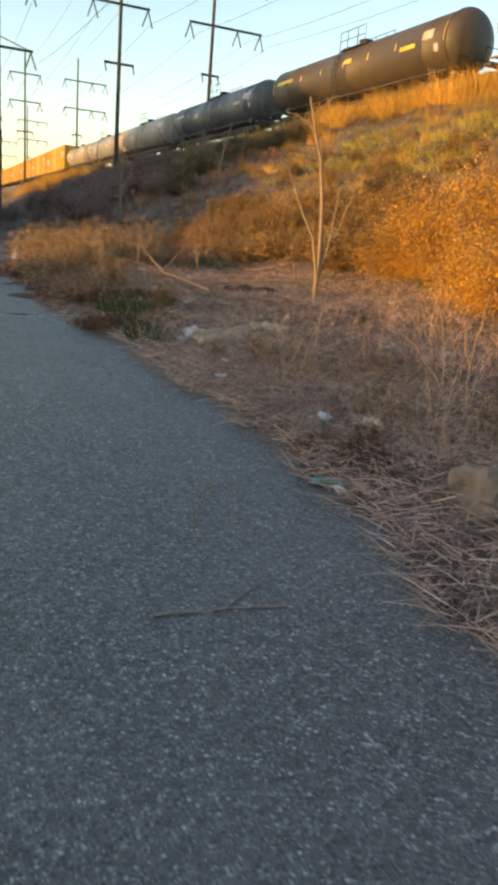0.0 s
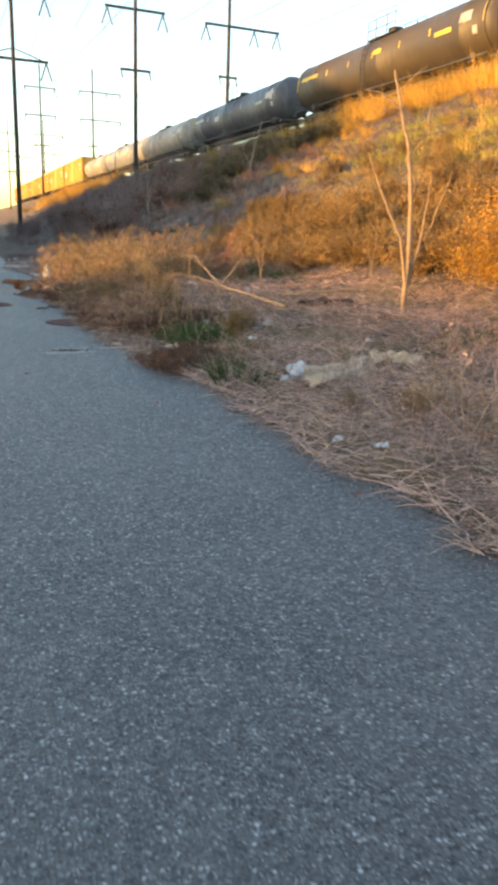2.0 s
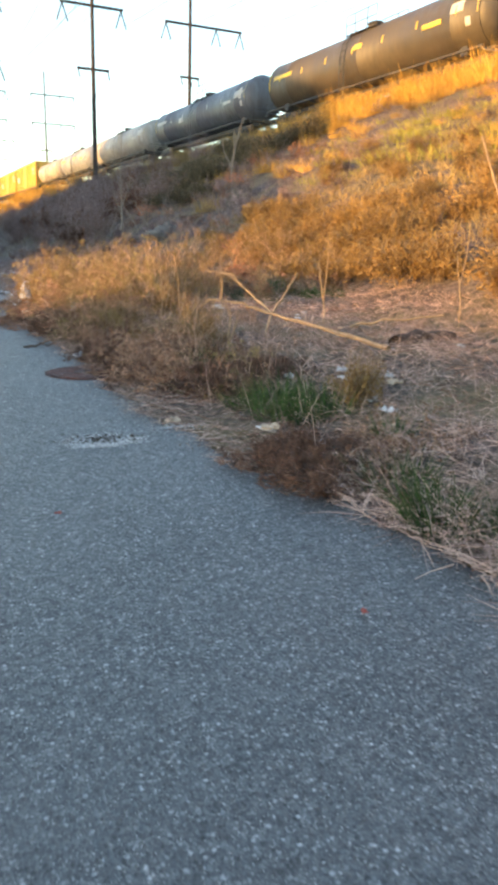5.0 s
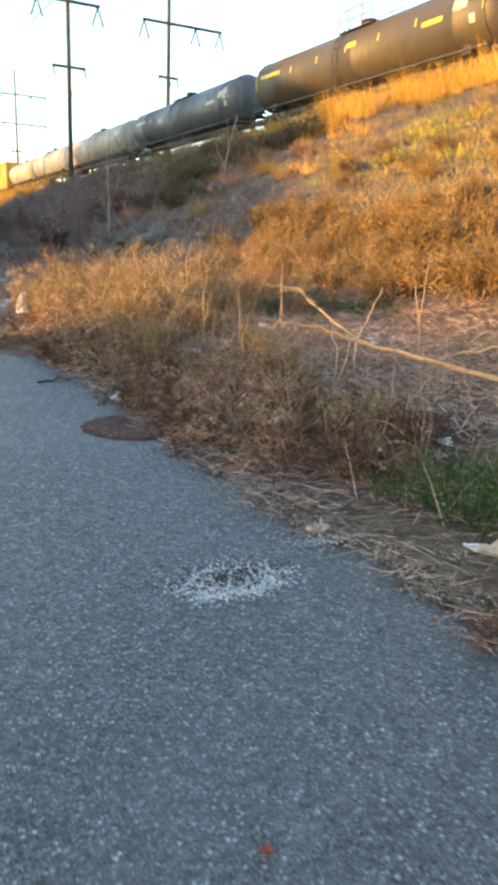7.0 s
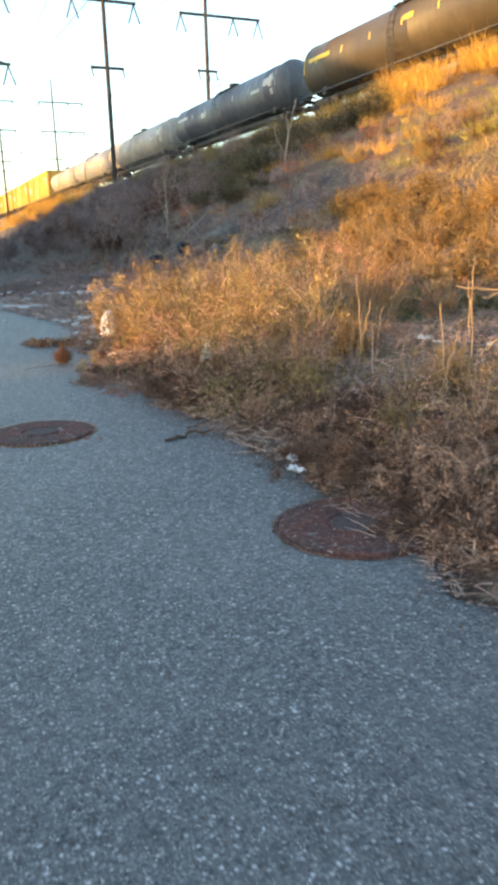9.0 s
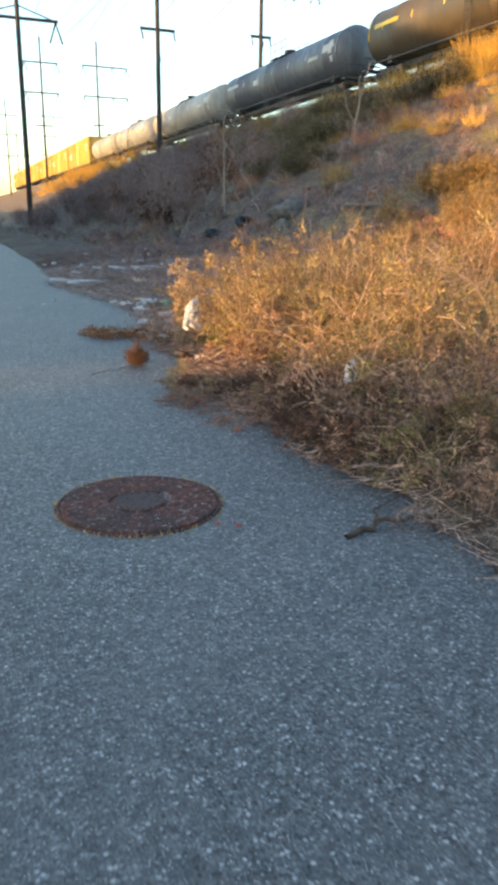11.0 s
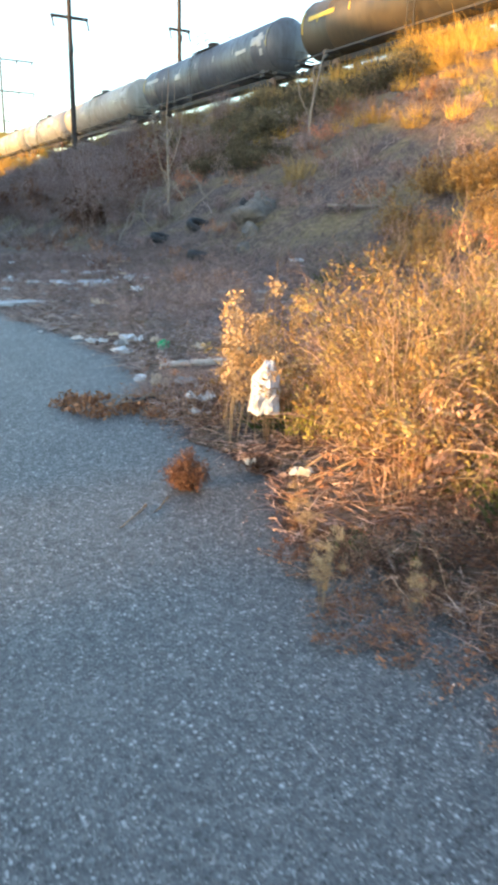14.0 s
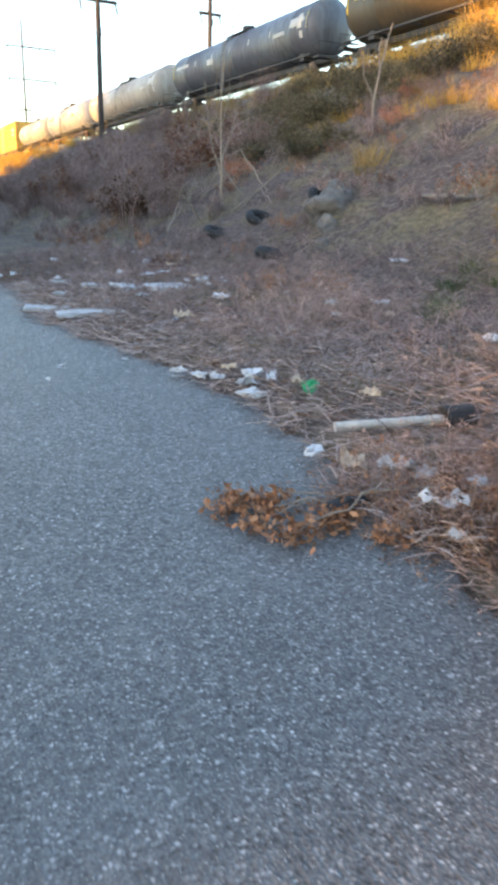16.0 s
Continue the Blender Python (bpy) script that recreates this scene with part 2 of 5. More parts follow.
TANKGREY = make_paint("grey_tank_paint", (0.098, 0.109, 0.132), (0.047, 0.048, 0.055), 0.33, (0.052, 0.045, 0.043), 0.6)
TANKPALE = make_paint("pale_tank_paint", (0.34, 0.32, 0.29), (0.20, 0.18, 0.155), 0.4, (0.14, 0.11, 0.08), 0.5)
TANKSILVER = make_paint("silver_car_paint", (0.26, 0.28, 0.31), (0.15, 0.155, 0.165), 0.32, (0.08, 0.07, 0.06), 0.5)
BOXYELLOW = make_paint("yellow_boxcar_paint", (0.60, 0.36, 0.05), (0.38, 0.22, 0.05), 0.4, (0.20, 0.11, 0.05), 0.4)
MARKY = make_plain("yellow_marking", (0.72, 0.50, 0.06), 0.5, 0, 0.2)
MARKW = make_plain("white_marking", (0.46, 0.44, 0.41), 0.55, 0, 0.2)
WHITE = make_plain("white_plastic", (0.510, 0.518, 0.535), 0.45, 0, 0.12, 9.0)
FOAM = make_plain("grey_white_foam", (0.40, 0.40, 0.405), 0.8, 0, 0.2, 14.0)
CARD = make_plain("wet_cardboard", (0.52, 0.40, 0.29), 0.85, 0, 0.3, 9.0)
ROCK = make_plain("pale_stone", (0.20, 0.15, 0.115), 0.9, 0, 0.4, 7.0)
GREYROCK = make_plain("grey_stone", (0.125, 0.112, 0.102), 0.9, 0, 0.35, 5.0)
RUBBER = make_plain("black_rubber", (0.018, 0.018, 0.019), 0.75, 0, 0.4, 25.0)
GREENP = make_plain("green_plastic", (0.02, 0.32, 0.13), 0.35, 0, 0.15)
TEAL = make_plain("teal_plastic", (0.05, 0.27, 0.25), 0.35, 0, 0.15)
REDLEAF = make_plain("fallen_red_leaf", (0.30, 0.06, 0.04), 0.6, 0, 0.3)
ASH = make_plain("white_ash", (0.58, 0.57, 0.56), 0.95, 0, 0.45, 40.0)
CHAR = make_plain("charred_bits", (0.075, 0.055, 0.042), 0.9, 0, 0.4, 40.0)
BOARD = make_plain("grey_board", (0.24, 0.215, 0.19), 0.85, 0, 0.3, 7.0)
WALLM = make_plain("shade_wall_plain", (0.28, 0.20, 0.16), 0.9, 0, 0.25, 2.0)
PIPE = make_plain("dirty_white_pipe", (0.40, 0.37, 0.33), 0.5, 0, 0.3, 12.0)


# ---- mesh helpers ----
def mesh_np(name, verts, faces):
    """A mesh from arrays: faces all of one length."""
    me = bpy.data.meshes.new(name)
    v, f = np.asarray(verts, np.float32), np.asarray(faces, np.int32)
    me.vertices.add(len(v))
    me.vertices.foreach_set("co", v.ravel())
    me.loops.add(f.size)
    me.loops.foreach_set("vertex_index", f.ravel())
    me.polygons.add(len(f))
    me.polygons.foreach_set("loop_start", np.arange(0, f.size, f.shape[1], dtype=np.int32))
    me.update(calc_edges=True)
    return me


def mesh_bm(name, bm, smooth=False):
    me = bpy.data.meshes.new(name)
    bm.normal_update()
    bm.to_mesh(me)
    bm.free()
    if smooth:
        me.polygons.foreach_set("use_smooth", [True] * len(me.polygons))
    return me


def part(name, me, material, parent=None, label="", at=None):
    """One mesh object; under parent where one is given."""
    if material and not me.materials:
        me.materials.append(material)
    ob = new(name, me)
    if parent is not None:
        ob.parent = parent
    if at is not None:
        ob.matrix_basis = at
    if label:
        ob["label"] = label
    return ob


def thing(name, label, category, group="", at=None, kind=""):
    ob = new(name)
    ob.empty_display_size = 0.2
    if at is not None:
        ob.matrix_basis = at
    return tagged(ob, label, category, group, kind)


def box(bm, x0, y0, z0, x1, y1, z1, bevel=0.0):
    r = bmesh.ops.create_cube(bm, size=1.0, matrix=Matrix.Translation(((x0 + x1) / 2, (y0 + y1) / 2, (z0 + z1) / 2)) @ Matrix.Diagonal((abs(x1 - x0), abs(y1 - y0), abs(z1 - z0), 1)))
    if bevel:
        edges = list({e for v in r["verts"] for e in v.link_edges})
        bmesh.ops.bevel(bm, geom=edges, offset=bevel, segments=2, affect="EDGES", profile=0.5)


def cyl(bm, a, b, r0, r1=None, seg=10):
    a, b = Vector(a), Vector(b)
    m = Matrix.Translation((a + b) / 2) @ (b - a).to_track_quat("Z", "Y").to_matrix().to_4x4()
    bmesh.ops.create_cone(bm, cap_ends=True, segments=seg, radius1=r0, radius2=r0 if r1 is None else r1, depth=(b - a).length, matrix=m)


def revolve(bm, profile, seg=28, axis="Y"):
    """A closed solid of revolution from (along, radius) pairs."""
    rings = []
    for s, r in profile:
        ring = []
        for i in range(seg):
            a = 2 * math.pi * i / seg
            p = (r * math.cos(a), s, r * math.sin(a)) if axis == "Y" else (r * math.cos(a), r * math.sin(a), s)
            ring.append(bm.verts.new(p))
        rings.append(ring)
    for p, q in zip(rings, rings[1:]):
        for i in range(seg):
            bm.faces.new((p[i], p[(i + 1) % seg], q[(i + 1) % seg], q[i]))
    bm.faces.new(rings[0][::-1])
    bm.faces.new(rings[-1])
    bmesh.ops.recalc_face_normals(bm, faces=bm.faces)


def tube_arrays(paths, sides=4):
    """Tubes round many polylines, as (points, radii)."""
    vs, fs, base = [], [], 0
    ang = np.arange(sides) * 2 * np.pi / sides
    for pts, rad in paths:
        pts, rad = np.asarray(pts, float), np.asarray(rad, float)
        d = np.gradient(pts, axis=0)
        d /= np.linalg.norm(d, axis=1)[:, None] + 1e-9
        ref = np.where(np.abs(d[:, 2:3]) > 0.9, np.array([[1.0, 0, 0]]), np.array([[0, 0, 1.0]]))
        u = np.cross(d, ref)
        u /= np.linalg.norm(u, axis=1)[:, None] + 1e-9
        w = np.cross(d, u)
        ring = pts[:, None] + rad[:, None, None] * (np.cos(ang)[None, :, None] * u[:, None] + np.sin(ang)[None, :, None] * w[:, None])
        k = len(pts)
        vs.append(ring.reshape(-1, 3))
        i, j = np.meshgrid(np.arange(k - 1), np.arange(sides), indexing="ij")
        a = base + i * sides + j
        b = base + i * sides + (j + 1) % sides
        fs.append(np.stack([a, b, b + sides, a + sides], -1).reshape(-1, 4))
        base += k * sides
    return np.concatenate(vs), np.concatenate(fs)


def blade_arrays(base, way, length, width, droop, segs=3, sideways=None):
    """Tapered, bent blades: ribbons with a fold's worth of width."""
    n = len(base)
    s = np.linspace(0, 1, segs + 1)
    p = base[:, None] + way[:, None] * (length[:, None] * s)[..., None]
    p[..., 2] -= (droop * length)[:, None] * s ** 2
    side = np.cross(way, rng.normal(size=(n, 3))) if sideways is None else sideways
    side /= np.linalg.norm(side, axis=1)[:, None] + 1e-9
    w = width[:, None] * (1 - 0.85 * s ** 1.5)
    l, r = p - side[:, None] * w[..., None] / 2, p + side[:, None] * w[..., None] / 2
    v = np.stack([l, r], 2).reshape(-1, 3)
    k = (segs + 1) * 2
    i = np.arange(segs) * 2
    quad = np.stack([i, i + 1, i + 3, i + 2], -1)
    f = (np.arange(n)[:, None, None] * k + quad[None]).reshape(-1, 4)
    return v, f


def leaf_arrays(at, size, stretch=1.6, along=None, points=4):
    """Small leaves as bent diamonds or slim darts, each its own island."""
    n = len(at)
    a = rng.normal(size=(n, 3))
    a /= np.linalg.norm(a, axis=1)[:, None]
    b = np.cross(a, rng.normal(size=(n, 3)))
    b /= np.linalg.norm(b, axis=1)[:, None]
    c = np.cross(a, b)
    if along is not None:
        a = along + a * 0.45
        a /= np.linalg.norm(a, axis=1)[:, None]
        b = np.cross(a, rng.normal(size=(n, 3)))
        b /= np.linalg.norm(b, axis=1)[:, None]
        c = np.cross(a, b)
    s = size[:, None]
    if points == 3:
        v = np.stack([at - a * s * stretch / 2 - b * s * 0.5, at - a * s * stretch * 0.3 + b * s * 0.5, at + a * s * stretch * 0.7], 1)
        return v.reshape(-1, 3), np.arange(3 * n).reshape(-1, 3)
    v = np.stack([at - a * s * stretch / 2, at + b * s / 2 + c * s * 0.12, at + a * s * stretch / 2, at - b * s / 2 + c * s * 0.12], 1)
    return v.reshape(-1, 3), np.arange(4 * n).reshape(-1, 4)


# ---- the ground's shape ----
EDGE_Y = (-40, -5, 1.7, 2.5, 4.9, 6.1, 8.5, 9.5, 10.9, 12.7, 13.3, 14.8, 16.7, 18.3, 18.9, 19.8, 21.8, 23.5, 25.2, 27, 29.5, 45, 220)
EDGE_X = (1.8, 1.8, 1.75, 1.95, 2.2, 2.05, 2.15, 1.85, 1.75, 1.7, 1.85, 1.85, 1.8, 1.7, 2.0, 1.85, 2.35, 2.4, 2.15, 1.9, 2.2, 2.5, 2.6)


def edge(y):
    """Where the road's paving ends."""
    y = np.asarray(y, float)
    return np.interp(y, EDGE_Y, EDGE_X) + 0.05 * np.sin(5.1 * y) + 0.04 * np.sin(11.7 * y + 1)


def bumps(x, y):
    return 0.5 * np.sin(0.9 * x + 0.4 * y) * np.sin(0.7 * y - 0.3 * x + 1.3) + 0.3 * np.sin(2.1 * x - 1.2 * y + 2) * np.sin(1.7 * y + 0.6 * x) + 0.2 * np.sin(4.3 * x + 2.9 * y)


def gh(x, y):
    """The ground's height."""
    x, y = np.asarray(x, float), np.asarray(y, float)
    z = np.interp(x, (-2000, -12, 1.5, 2.1, 3.0, 4.2, 6.4, 7.3, 22.5, 23.6, 28.5, 34, 46, 2000), (-0.3, -0.08, -0.03, 0.02, 0.12, 0.27, 0.31, 0.55, 8.05, 8.35, 8.35, 7.2, 1.5, 0.0))
    rough = np.interp(x, (1.9, 3.0, 7, 10, 20, 22.5, 24, 30, 60), (0, 0.06, 0.12, 0.30, 0.28, 0.12, 0.0, 0.1, 0.3))
    under = np.clip((0.10 - (x - edge(y))) / 0.22, 0, 1) * (x < 4)
    return z + rough * bumps(x, y) - 0.10 * under


def ground_sheet():
    xs = np.concatenate([[-2500, -900, -300, -100, -40, -15, -6], np.arange(-2, 1.6, 0.6), np.arange(1.6, 8, 0.2), np.arange(8, 30, 0.45), np.arange(30, 48, 2.0), [60, 100, 250, 700, 2500]])
    ys = np.concatenate([[-2500, -700, -200, -60, -20], np.arange(-8, 36, 0.3), np.arange(36, 100, 0.9), np.arange(100, 240, 5), [300, 450, 800, 1500, 3500]])
    X, Y = np.meshgrid(xs, ys)
    Z = gh(X, Y)
    v = np.stack([X, Y, Z], -1).reshape(-1, 3)
    i, j = np.meshgrid(np.arange(len(ys) - 1), np.arange(len(xs) - 1), indexing="ij")
    a = i * len(xs) + j
    f = np.stack([a, a + 1, a + 1 + len(xs), a + len(xs)], -1).reshape(-1, 4)
    me = mesh_np("ground", v, f)
    me.polygons.foreach_set("use_smooth", np.ones(len(f), bool))
    return tagged(part("ground", me, GROUND), "brown weedy soil rising into a railway embankment", "ground", kind="structure")


def road_sheet():
    ys = np.concatenate([np.arange(-40, -2, 1.0), np.arange(-2, 32, 0.07), np.arange(32, 230, 1.0)])
    e = edge(ys) + rng.normal(size=len(ys)) * 0.012
    cols = [np.full(len(ys), -6.5), np.full(len(ys), -2.0), e - 0.5, e - 0.1, e - 0.02, e, e + 0.015]
    zs = [0.012, 0.012, 0.012, 0.010, 0.004, -0.012, -0.06]
    v = np.stack([np.stack([c, ys, np.full(len(ys), z)], -1) for c, z in zip(cols, zs)], 1).reshape(-1, 3)
    k = len(cols)
    i, j = np.meshgrid(np.arange(len(ys) - 1), np.arange(k - 1), indexing="ij")
    a = i * k + j
    f = np.stack([a, a + 1, a + 1 + k, a + k], -1).reshape(-1, 4)
    return tagged(part("road", mesh_np("road", v, f), ASPHALT), "worn grey asphalt road with coarse pale aggregate", "road", kind="structure")


ground_sheet()
road_sheet()


def shade_blocker():
    """Added unseen wall across the road, its stepped top shaped to shade it."""
    # the low notch near y 18 lets one band of sun reach the road
    prof = ((-60, 2.3), (11.9, 2.3), (15.4, 2.2), (16.4, 1.95), (17.3, 1.9), (17.5, 0.9), (18.4, 0.9), (18.6, 1.9), (20.9, 2.05), (23.4, 3.3), (25.1, 4.8), (32.7, 6.8), (34.9, 8.3), (37.9, 10.6), (41.9, 12.2), (52.9, 16.4), (62.9, 17.2), (92.9, 17.2), (98.9, 15), (99.9, 4), (400, 4))
    bm = bmesh.new()
    front = [bm.verts.new((-16, y, -0.3)) for y, _ in prof], [bm.verts.new((-16, y, h)) for y, h in prof]
    back = [bm.verts.new((-16.4, y, -0.3)) for y, _ in prof], [bm.verts.new((-16.4, y, h)) for y, h in prof]
    for i in range(len(prof) - 1):
        bm.faces.new((front[0][i], front[0][i + 1], front[1][i + 1], front[1][i]))
        bm.faces.new((back[0][i], back[1][i], back[1][i + 1], back[0][i + 1]))
        bm.faces.new((front[1][i], front[1][i + 1], back[1][i + 1], back[1][i]))
    bm.faces.new((front[0][0], front[1][0], back[1][0], back[0][0]))
    bm.faces.new((front[0][-1], back[0][-1], back[1][-1], front[1][-1]))
    tagged(part("wall_west", mesh_bm("wall_west", bm), WALLM), "unseen plain wall added across the road to cast the shade", "wall", kind="structure")


shade_blocker()


# ---- the railway ----
TRACK_X, RAIL_Z = 25.5, 8.78


def railway():
    bm = bmesh.new()
    sec = ((-2.6, 8.0), (-1.75, 8.50), (1.75, 8.50), (2.6, 8.0))
    ys = [-60, 340]
    rows = [[bm.verts.new((TRACK_X + x, y, z)) for x, z in sec] for y in ys]
    for j in range(3):
        bm.faces.new((rows[0][j], rows[0][j + 1], rows[1][j + 1], rows[1][j]))
    for r in rows:
        bm.faces.new(r)
    bmesh.ops.recalc_face_normals(bm, faces=bm.faces)
    bed = tagged(part("ballast_bed", mesh_bm("ballast_bed", bm), BALLAST), "pale crushed-stone ballast bed under the rails", "ballast", kind="structure")
    for s in (-0.72, 0.72):
        bm = bmesh.new()
        x = TRACK_X + s
        box(bm, x - 0.07, -60, 8.60, x + 0.07, 340, 8.625)
        box(bm, x - 0.012, -60, 8.625, x + 0.012, 340, 8.745)
        box(bm, x - 0.036, -60, 8.745, x + 0.036, 340, RAIL_Z, 0.006)
        part("rail", mesh_bm("rail", bm), RAILM, bed)
    tie = bmesh.new()
    box(tie, TRACK_X - 1.3, -0.11, 8.44, TRACK_X + 1.3, 0.11, 8.60, 0.01)
    me = mesh_bm("tie", tie)
    for i in range(220):
        part("tie", me, POLE, bed, at=pose(0, -10 + i * 0.62, 0))


railway()


def wheel_mesh():
    bm = bmesh.new()
    revolve(bm, ((-0.07, 0.10), (-0.07, 0.40), (-0.05, 0.455), (0.03, 0.455), (0.035, 0.485), (0.06, 0.485), (0.065, 0.15), (0.065, 0.10)), 24, "Y")
    bmesh.ops.rotate(bm, verts=bm.verts, cent=(0, 0, 0), matrix=Matrix.Rotation(math.pi / 2, 3, "Z"))
    return mesh_bm("wheel", bm)


def side_frame_mesh():
    bm = bmesh.new()
    box(bm, -0.06, -1.25, 0.36, 0.06, -0.75, 0.62, 0.03)
    box(bm, -0.06, 0.75, 0.36, 0.06, 1.25, 0.62, 0.03)
    box(bm, -0.07, -0.9, 0.58, 0.07, 0.9, 0.74, 0.03)
    box(bm, -0.07, -0.42, 0.10, 0.07, 0.42, 0.26, 0.03)
    for s in (-1, 1):
        cyl(bm, (0, s * 0.82, 0.52), (0, s * 0.40, 0.18), 0.075, seg=8)
        cyl(bm, (-0.12, s * 0.90, 0.457), (0.12, s * 0.90, 0.457), 0.12, seg=12)
        for k in (-0.13, 0.13):
            cyl(bm, (0, s * 0.12 + k * 0.6, 0.26), (0, s * 0.12 + k * 0.6, 0.58), 0.07, seg=10)
    return mesh_bm("side_frame", bm)


WHEEL, SIDE = wheel_mesh(), side_frame_mesh()


def truck(car, y):
    """A four-wheeled truck under a car."""
    bm = bmesh.new()
    box(bm, -0.95, -0.18, 0.42, 0.95, 0.18, 0.70, 0.04)
    tr = part("truck", mesh_bm("truck", bm), STEEL, car, "rusty steel four-wheel truck", at=pose(0, y, 0))
    for sy in (-0.9, 0.9):
        bm = bmesh.new()
        cyl(bm, (-0.7, sy, 0.457), (0.7, sy, 0.457), 0.08, seg=10)
        part("axle", mesh_bm("axle", bm), STEEL, tr)
        for sx in (-0.74, 0.74):
            part("wheel", WHEEL, RAILM, tr, at=pose(sx, sy, 0.457, 0, 0, 0 if sx > 0 else 180))
    for sx in (-1.0, 1.0):
        part("side_frame", SIDE, STEEL, tr, at=pose(sx, 0, 0))


def couplers(car, half):
    for s in (-1, 1):
        bm = bmesh.new()
        box(bm, -0.10, s * (half - 0.7), 0.76, 0.10, s * half, 0.98, 0.03)
        box(bm, -0.20, s * (half - 0.12), 0.72, 0.16, s * (half + 0.06), 1.02, 0.05)
        part("coupler", mesh_bm("coupler", bm), STEEL, car)


def decal(car, name, x, y0, y1, a0, a1, r, mat, label=""):
    """A thin painted plate that follows the tank's side, from angle a0 to a1 above the middle."""
    n, m = 6, 2
    vs, fs = [], []
    for j in range(m):
        for i in range(n + 1):
            a = radians(a0 + (a1 - a0) * i / n)
            for rr in (r + 0.004, r + 0.016):
                vs.append((-rr * math.cos(a), y0 + (y1 - y0) * j, 2.70 + rr * math.sin(a)))
    k = (n + 1) * 2
    for i in range(n):
        a, b, c, d = i * 2, i * 2 + 2, k + i * 2 + 2, k + i * 2
        fs += [(a + 1, b + 1, c + 1, d + 1), (a, d, c, b), (a, b, b + 1, a + 1), (d, d + 1, c + 1, c)]
    fs += [(0, 1, k + 1, k), (n * 2, k + n * 2, k + n * 2 + 1, n * 2 + 1)]
    part(name, mesh_np(name, vs, fs), mat, car, label)


def tank_car(y0, y1, mat, label, style=0, seed=0):
    """A tank car on two trucks; its origin lies on the rails, in the middle."""
    rnd = random.Random(seed)
    pitch = y1 - y0
    car = thing("tank_car", label, "tank car", "cars of the freight train", pose(TRACK_X, (y0 + y1) / 2, RAIL_Z))
    half, r = pitch / 2 - 1.3, 1.50
    prof = [(-half + 0.72 * (1 - math.cos(math.pi / 2 * i / 8)), max(0.03, r * math.sin(math.pi / 2 * i / 8))) for i in range(9)]
    body = list(prof)
    for s in (-0.34, -0.02, 0.32):
        y = s * pitch
        body += [(y - 0.03, r), (y - 0.02, r + 0.014), (y + 0.02, r + 0.014), (y + 0.03, r)]
    body += [(-s, q) for s, q in prof[::-1]]
    bm = bmesh.new()
    revolve(bm, body, 40, "Y")
    bmesh.ops.translate(bm, verts=bm.verts, vec=(0, 0, 2.70))
    tank = part("tank", mesh_bm("tank", bm, True), mat, car)
    for s in (-1, 1):
        bm = bmesh.new()
        revolve(bm, ((s * (half - 0.70), r), (s * (half - 0.70), r + 0.03), (s * (half - 0.62), r + 0.03), (s * (half - 0.62), r)), 40, "Y")
        bmesh.ops.translate(bm, verts=bm.verts, vec=(0, 0, 2.70))
        part("end_band", mesh_bm("end_band", bm), mat, tank)
    bm = bmesh.new()
    box(bm, -0.32, -half - 0.3, 0.82, 0.32, half + 0.3, 1.12, 0.03)
    for s in (-1, 1):
        box(bm, -1.25, s * (half - 0.25), 0.92, 1.25, s * (half + 0.32), 1.06, 0.02)
        box(bm, -0.9, s * (half - 2.4), 1.06, 0.9, s * (half - 1.9), 1.75, 0.05)
    part("underframe", mesh_bm("underframe", bm), STEEL, car)
    for sx in (-1, 1):
        bm = bmesh.new()
        box(bm, sx * 1.30, -half + 0.3, 1.10, sx * 1.42, half - 0.3, 1.20, 0.02)
        for i in range(9):
            y = -half + 0.6 + i * (2 * half - 1.2) / 8
            box(bm, sx * 0.55, y - 0.04, 1.10, sx * 1.36, y + 0.04, 1.17)
        part("running_rail", mesh_bm("running_rail", bm), mat if style == 0 else STEEL, car)
        rails = []
        for dy in (-0.24, 0.24):
            rails.append(([(sx * 1.52, dy, 0.6), (sx * 1.54, dy, 1.6), (sx * 1.58, dy, 2.70), (sx * 1.40, dy, 3.5), (sx * 0.85, dy, 4.15)], [0.028] * 5))
        v, f = tube_arrays(rails, 6)
        lad = part("ladder", mesh_np("ladder", v, f), STEEL if style == 1 else mat, car, at=pose(0, 0.9 if style else half - 3.2, 0))
        for z, x in ((0.7, 1.52), (1.0, 1.53), (1.35, 1.535), (1.7, 1.545), (2.05, 1.555), (2.4, 1.57), (2.75, 1.57), (3.1, 1.49), (3.45, 1.41), (3.75, 1.16)):
            rg = bmesh.new()
            cyl(rg, (sx * x, -0.24, z), (sx * x, 0.24, z), 0.018, seg=6)
            part("rung", mesh_bm("rung", rg), STEEL, lad)
    bm = bmesh.new()
    revolve(bm, ((3.95, 0.02), (3.95, 0.42), (4.38, 0.42), (4.42, 0.48), (4.48, 0.48), (4.56, 0.34), (4.60, 0.03)), 20, "Z")
    cyl(bm, (0.0, 0.6, 4.0), (0.0, 0.6, 4.4), 0.16, seg=12)
    cyl(bm, (0.0, -0.65, 4.0), (0.0, -0.65, 4.34), 0.12, seg=12)
    part("manway", mesh_bm("manway", bm), STEEL, car)
    bm = bmesh.new()
    for sx in (-1, 1):
        box(bm, sx * 0.62, -1.5, 3.99, sx * 1.0, 1.5, 4.03)
    part("walkway", mesh_bm("walkway", bm), STEEL, car)
